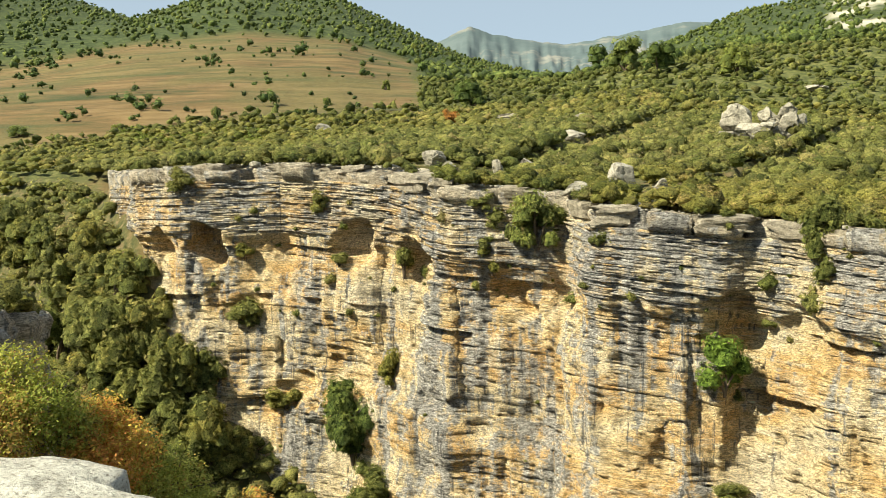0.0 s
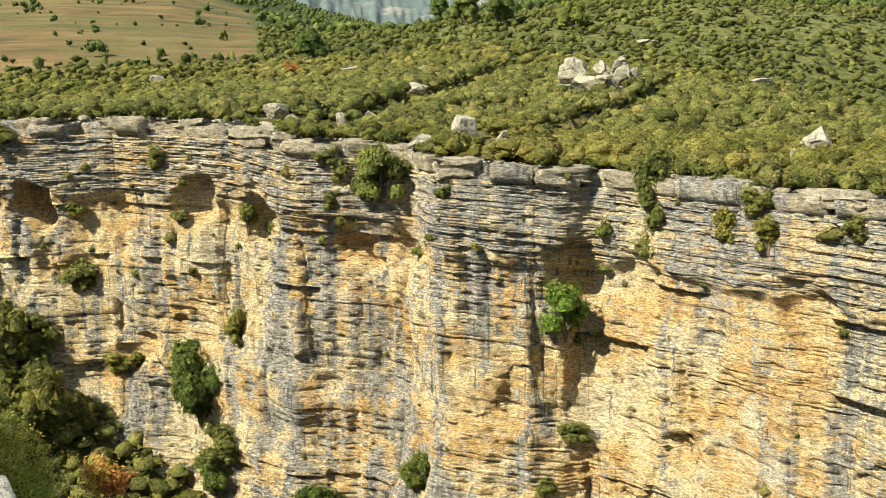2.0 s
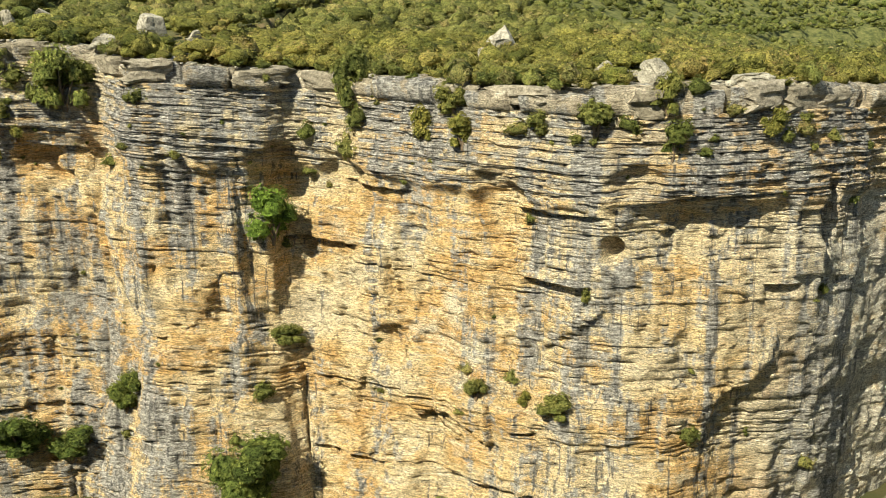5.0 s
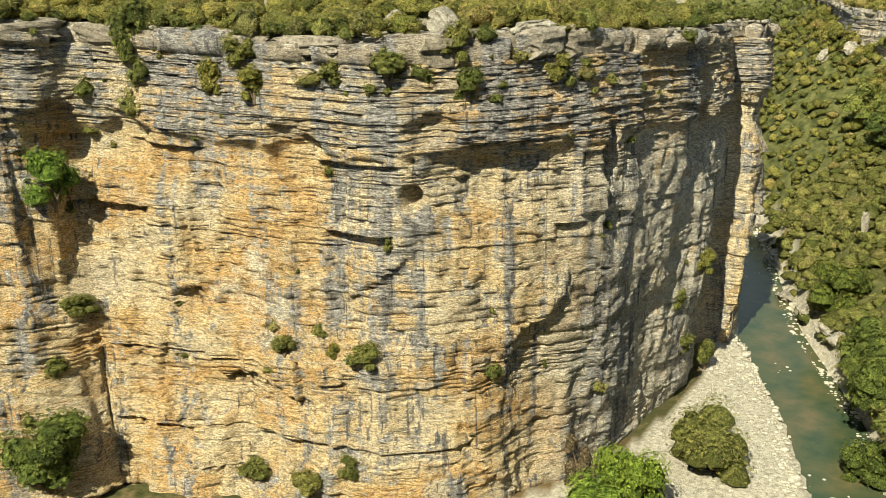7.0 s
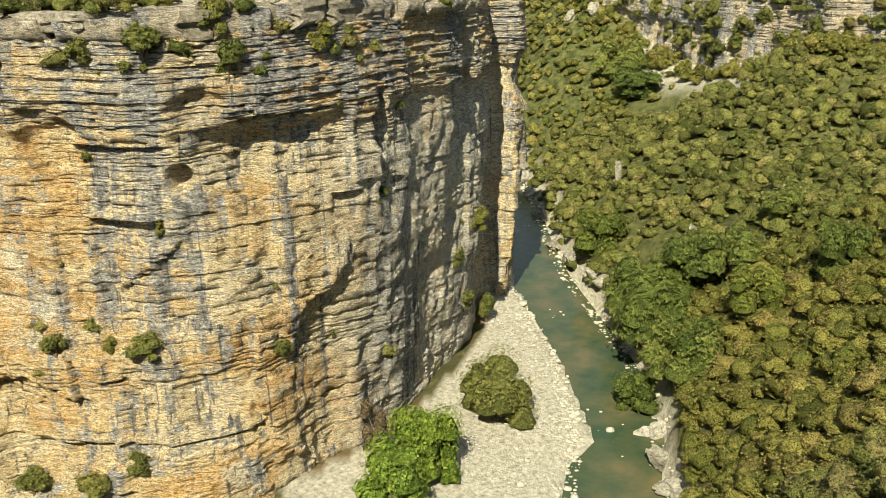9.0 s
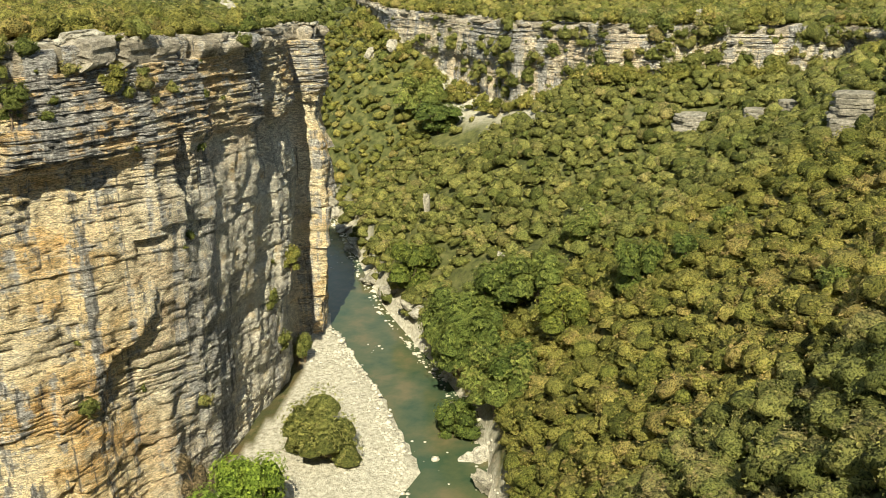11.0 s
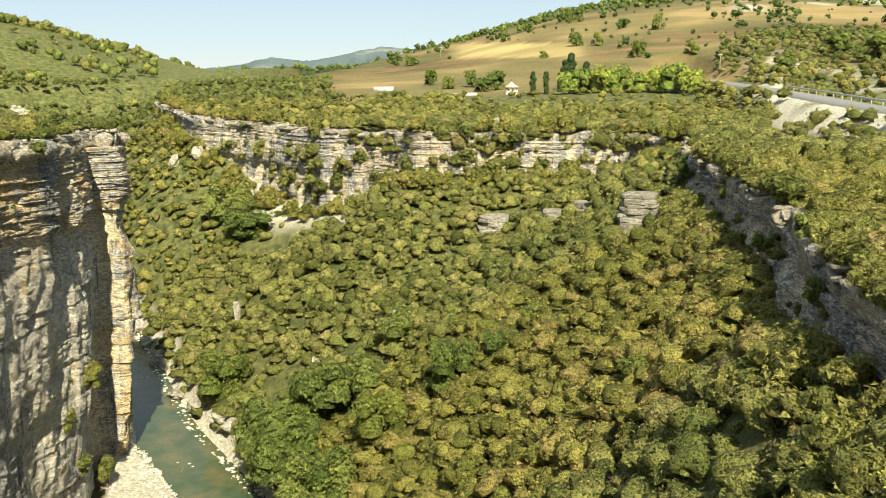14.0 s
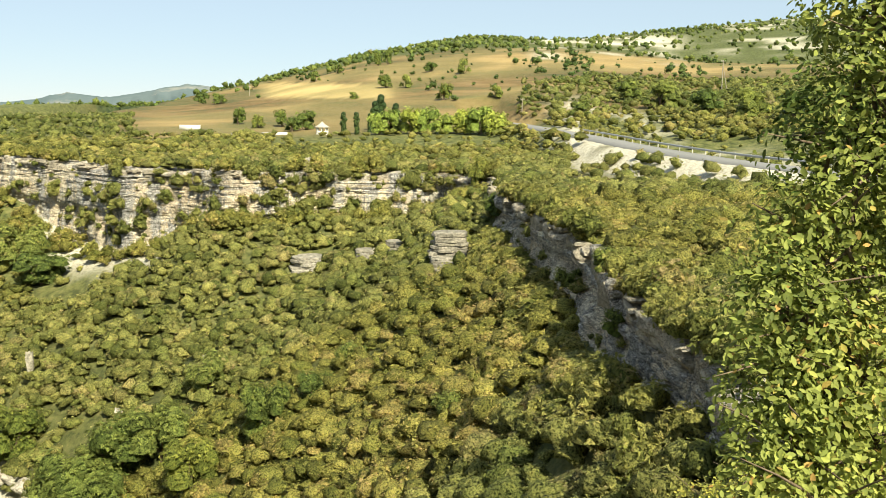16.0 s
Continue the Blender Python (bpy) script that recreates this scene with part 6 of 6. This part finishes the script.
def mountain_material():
    m, nt, b = material("haze_tinted_far_mountain")
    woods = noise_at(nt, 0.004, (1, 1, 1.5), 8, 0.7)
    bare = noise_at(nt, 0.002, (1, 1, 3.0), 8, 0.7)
    # the blue of the distance haze is mixed into the woods' base colour
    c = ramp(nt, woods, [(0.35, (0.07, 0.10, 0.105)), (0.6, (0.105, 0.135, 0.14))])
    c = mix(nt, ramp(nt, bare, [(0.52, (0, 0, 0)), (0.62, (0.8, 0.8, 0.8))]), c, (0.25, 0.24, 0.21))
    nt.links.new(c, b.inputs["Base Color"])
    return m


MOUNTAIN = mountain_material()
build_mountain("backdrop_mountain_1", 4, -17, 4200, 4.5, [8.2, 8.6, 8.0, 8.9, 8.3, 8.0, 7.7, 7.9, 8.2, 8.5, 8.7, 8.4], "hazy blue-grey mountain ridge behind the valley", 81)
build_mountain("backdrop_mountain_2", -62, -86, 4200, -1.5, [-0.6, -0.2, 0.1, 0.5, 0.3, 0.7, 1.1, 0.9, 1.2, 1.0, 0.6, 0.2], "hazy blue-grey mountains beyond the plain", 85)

# ---- shrubs ----
def scatter(name, x, y, z, width, height, tint, mat, label, category, seed, tris=60, leaf=0.1, kinds=6, core=(9, 5)):
    r = np.random.default_rng(seed)
    temps = [clump_template(r, tris, leaf=leaf, core=core) for _ in range(kinds)]
    n = len(x)
    pick = r.integers(0, kinds, n)
    ang = r.uniform(0, 2 * np.pi, n)
    T = np.stack([t[0] for t in temps])[pick]
    shift = np.stack([t[2] for t in temps])[pick]
    F = np.stack([t[1] for t in temps])[pick] + (np.arange(n) * T.shape[1])[:, None, None]
    ca, sa = np.cos(ang)[:, None], np.sin(ang)[:, None]
    V = np.empty_like(T)
    V[..., 0] = x[:, None] + width[:, None] * (T[..., 0] * ca - T[..., 1] * sa)
    V[..., 1] = y[:, None] + width[:, None] * (T[..., 0] * sa + T[..., 1] * ca)
    V[..., 2] = z[:, None] + height[:, None] * T[..., 2]
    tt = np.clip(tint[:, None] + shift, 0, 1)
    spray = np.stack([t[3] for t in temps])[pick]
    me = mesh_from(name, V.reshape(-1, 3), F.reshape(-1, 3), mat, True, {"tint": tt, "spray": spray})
    return tagged(new(name, me), label, category, kind="stuff")


def sample(n, az0, az1, r0, r1, power=2.0):
    az = np.radians(rng.uniform(az0, az1, n))
    rr = (rng.uniform(0, 1, n) * (r1 ** power - r0 ** power) + r0 ** power) ** (1 / power)
    return -np.sin(az) * rr, np.cos(az) * rr, rr, np.degrees(az)


def overgrown(x, y, D, az):
    """Where bushes stand."""
    dn, pn, ds, ps, dr, pr = ground_parts(x, y)
    fieldy = (D > 255) & ((az > 1.4) | ((az < -72) & (az > -97 + 5 * fbm(x / 30, y / 30, 96) + 1.5 * fbm(x / 6, y / 6, 97))))
    gorge = (dn < 0) & (ds < 0)
    south = gorge & (dr < -5.4) & (ds < -1.0)
    north = gorge & (dr > 6) & (dn < -0.8) & (x < -2)
    upper = gorge & (x > 108) & (np.abs(dr) > 8)
    bare = fbm(x / 9, y / 9, 91) < -0.42
    brow = (x > 25) & (x < 150) & (ds > -3.4) & (ds < 3.0) & (rng.uniform(0, 1, len(x)) < np.where(ds < 0, 0.35, 0.5)) | (dn > 0) & (dn < 4.0) & (rng.uniform(0, 1, len(x)) < 0.55)
    bowl = (az < -66.0) & (az > -73.5) & gorge & (D > 112) & (ds > -13) & (fbm(x / 5, y / 5, 95) > -0.2)
    fieldy = fieldy | brow | bowl
    rd, rp = line_dist(x, y, ROAD)
    free = (np.abs(rd) > 5) & ~((rd > 0) & (rd < 30 + 8 * fbm(x / 9, y / 9, 41)) & (az < -97.5) & (rng.uniform(0, 1, len(x)) < 0.5))
    for ox, oy, orad, od in OCCUPIED:
        toward = np.clip(((x * ox + y * oy) / (od + 1e-6)), 0, None)
        lateral = np.abs(x * oy - y * ox) / (od + 1e-6)
        free &= ~((np.hypot(x - ox, y - oy) < orad) | ((lateral < orad * 0.7) & (toward < od) & (toward > od - 3.5)))
    return free & ~fieldy & (((dn > 0.9) & ~bare) | ((ds > 0.8) & ~bare & (D > 12)) | south & (fbm(x / 6, y / 6, 92) > -0.8) | north | upper)


def build_scrub():
    for name, n, r0, r1, power, low, high, tris, leaf, core, label in (
            ("close_scrub", 3500, 24, 52, 2.0, 1.1, 3.4, 150, 0.042, (10, 5), "dense olive-green shrubs on the slope below the ledge"),
            ("near_scrub", 11500, 52, 95, 2.0, 1.2, 3.7, 72, 0.055, (7, 3), "dense olive-green shrubs covering the gorge's slopes"),
            ("mid_scrub", 19000, 95, 165, 2.0, 1.1, 3.6, 24, 0.085, (6, 3), "olive-green shrubs on the rim and the far slopes"),
            ("upper_scrub", 13500, 165, 245, 2.0, 1.3, 3.8, 9, 0.10, (6, 2), "olive-green shrubs above the gorge"),
            ("far_scrub", 15000, 245, 420, 1.8, 1.8, 5.0, 5, 0.12, (6, 2), "olive-green scrub over the plateau")):
        x, y, D, az = sample(n, -122, 30, r0, r1, power)
        k = overgrown(x, y, D, az)
        x, y, D, az = x[k], y[k], D[k], az[k]
        z = ground_z(x, y, caps=True)
        el = np.degrees(np.arctan2(z + 1.2 - 45, D))
        k = ~((az < -98) & (el > -4.2) & (el < -1.0) & (D > 90) & (D < 190) & (rng.uniform(0, 1, len(x)) < 0.9)) & ~((az < -80) & (az > -94) & (el > -2.3) & (D > 180) & (rng.uniform(0, 1, len(x)) < 0.9))
        x, y, z, D = x[k], y[k], z[k], D[k]
        w = np.clip(rng.lognormal(0.76 if r1 < 100 else 0.88 if r1 < 200 else 0.95 if r1 < 300 else 1.2, 0.36, len(x)), low, high)
        tint = np.clip(0.5 + 0.3 * fbm(x / 13, y / 13, 71) + rng.normal(0, 0.24, len(x)), 0.02, 1.0)
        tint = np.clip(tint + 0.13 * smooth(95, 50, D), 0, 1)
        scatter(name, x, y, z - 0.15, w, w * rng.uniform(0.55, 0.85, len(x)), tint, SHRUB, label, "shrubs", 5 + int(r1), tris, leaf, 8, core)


build_scrub()


def build_rim_scrub(name, line, n, inside, outside, low, high, seed, label):
    """Bushes along a rim: on its brow and at the wall's foot."""
    r = np.random.default_rng(seed)
    q, u = resample(line, 0.5, 3)
    t = np.gradient(q[:, :2], axis=0)
    t /= np.linalg.norm(t, axis=1)[:, None]
    i = r.integers(0, len(q), n)
    d = np.where(r.random(n) < 0.5, r.uniform(*inside, n), r.uniform(*outside, n))
    x, y = q[i, 0] - t[i, 1] * d, q[i, 1] + t[i, 0] * d
    ok = vnoise(x / 5, y / 5, seed + 1) > -0.25
    x, y, d, i = x[ok], y[ok], d[ok], i[ok]
    z = np.where(d > 0, q[i, 2], ground_z(x, y, caps=True))
    w = np.clip(r.lognormal(math.log((low + high) / 2), 0.3, len(x)), low, high)
    scatter(name, x, y, z - 0.2, w, w * r.uniform(0.75, 1.1, len(x)), np.clip(r.normal(0.45, 0.25, len(x)), 0, 1), SHRUB, label, "shrubs", seed, 110, 0.078, 8, (6, 3))


build_rim_scrub("brow_scrub", RIM_N[5:34], 260, (0.9, 4.5), (0.2, 1.6), 0.7, 2.6, 401, "olive-green shrubs along the cliff's brow")
build_rim_scrub("wall_foot_scrub", RIM_S[::-1][len(RIM_S) - 24:len(RIM_S) - 15], 700, (0.1, 2.6), (-4.5, -0.6), 0.8, 3.2, 403, "olive-green shrubs crowding the shaded rock wall")
build_rim_scrub("foot_scrub", RIM_S[::-1][len(RIM_S) - 33:len(RIM_S) - 24], 640, (0.3, 3.0), (-4.5, -1.0), 1.2, 3.8, 402, "olive-green shrubs on and under the low rock walls")


def build_wall_scrub():
    """Tufts rooted in the joints of the rock walls."""
    r = np.random.default_rng(77)
    got = []
    for b0, b1, e0, e1, n in ((-62, -96, -3.2, -9.5, 620), (-93, -108, -5, -16, 50), (15, -56, -1.5, -9.0, 120), (15, -56, -9, -26, 35)):
        for _ in range(n):
            b = r.uniform(b1, b0)
            place, normal, dist = spot(b, r.uniform(e1, e0))
            if abs(normal.z) < 0.75 and 20 < dist < 230:
                got.append((*place, dist))
    g = np.array(got)
    w = np.clip(r.lognormal(0.0, 0.55, len(g)), 0.4, 2.6) * np.where(g[:, 3] > 115, 1.9, 1.0)
    scatter("wall_scrub", g[:, 0], g[:, 1], g[:, 2] - 0.3 * w, w, w * r.uniform(0.7, 1.2, len(g)), np.clip(r.normal(0.5, 0.25, len(g)), 0, 1), SHRUB, "small olive and tan tufts rooted in the rock walls", "shrubs", 78, 110, 0.085, 10, (6, 3))


build_wall_scrub()


def build_forest():
    x, y, D, az = sample(13000, -122, 30, 400, 1450, 1.4)
    hill = (D > 690 + 60 * fbm(az / 3, D * 0, 14)) | ((az < 1.4) & (az > -62))
    z = ground_z(x, y)
    el = np.degrees(np.arctan2(z - 45, D))
    open_ = (az < -76) & (rng.uniform(0, 1, len(x)) < np.where((az < -95) & (el > 2.2) & (el < 4.4), 0.6, 0.25))
    k = hill & ~open_
    x, y, D, z = x[k], y[k], D[k], z[k]
    w = rng.uniform(4.5, 10, len(x))
    tint = np.clip(np.where((az[k] < -42) & (az[k] > -64), 0.85, 0.4) + rng.normal(0, 0.2, len(x)), 0, 0.95)
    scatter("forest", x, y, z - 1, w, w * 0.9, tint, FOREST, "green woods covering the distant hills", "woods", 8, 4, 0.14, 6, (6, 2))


build_forest()


def build_hedges():
    """Bushes strewn over the fields, thicker along old terrace lines."""
    x, y, D, az = sample(7000, -112, 30, 235, 720, 1.6)
    z = ground_z(x, y)
    el = np.degrees(np.arctan2(z - 45, D))
    north = (az > 1)
    lines = np.abs(vnoise(az / 9, el * 1.1, 61)) < 0.085
    clumps = fbm(az / 3.5, el * 0.9, 62) > 0.29
    lone = rng.uniform(0, 1, len(x)) < 0.075
    south = (az < -70) & (el > 0.3)
    k = (north & (lines & (rng.uniform(0, 1, len(x)) < 0.6) | clumps | lone & (rng.uniform(0, 1, len(x)) < 0.6))) | (south & (lone | (rng.uniform(0, 1, len(x)) < 0.10) & (el > 1.4) | (clumps & (el > 1.6)) | (fbm(az / 2, el * 2, 63) > 0.5)) & ~((az > -88) & (az < -79) & (el > 0.4) & (el < 1.3)))
    x, y, z, D = x[k], y[k], z[k], D[k]
    w = rng.lognormal(0.85, 0.4, len(x)).clip(1.1, 6.0) * (0.7 + D / 900)
    scatter("field_bushes", x, y, z - 0.3, w, w * rng.uniform(0.8, 1.2, len(x)), np.clip(rng.normal(0.35, 0.2, len(x)), 0, 0.8), FOREST, "green bushes along the terraces of the dry fields", "bushes", 9, 22, 0.18, 6, (6, 3))


build_hedges()


def build_vineyard():
    r = np.random.default_rng(93)
    for angle in (2.15, 2.3, 2.46, 2.64, 2.84):
        b = np.arange(10.5, 19.5, 0.14) + r.normal(0, 0.03, 65)[:len(np.arange(10.5, 19.5, 0.14))]
        p = np.array([tuple(spot(v, angle + 0.03 * (v - 15))[0]) for v in b])
        w = r.uniform(1.1, 1.7, len(b))
        scatter("vine_row", p[:, 0], p[:, 1], p[:, 2] - 0.1, w, w * 0.9, r.uniform(0.4, 0.7, len(b)), LIME, "low green row of vines at the field's foot", "vines", 94, 16, 0.2, 3, (6, 2))


build_vineyard()
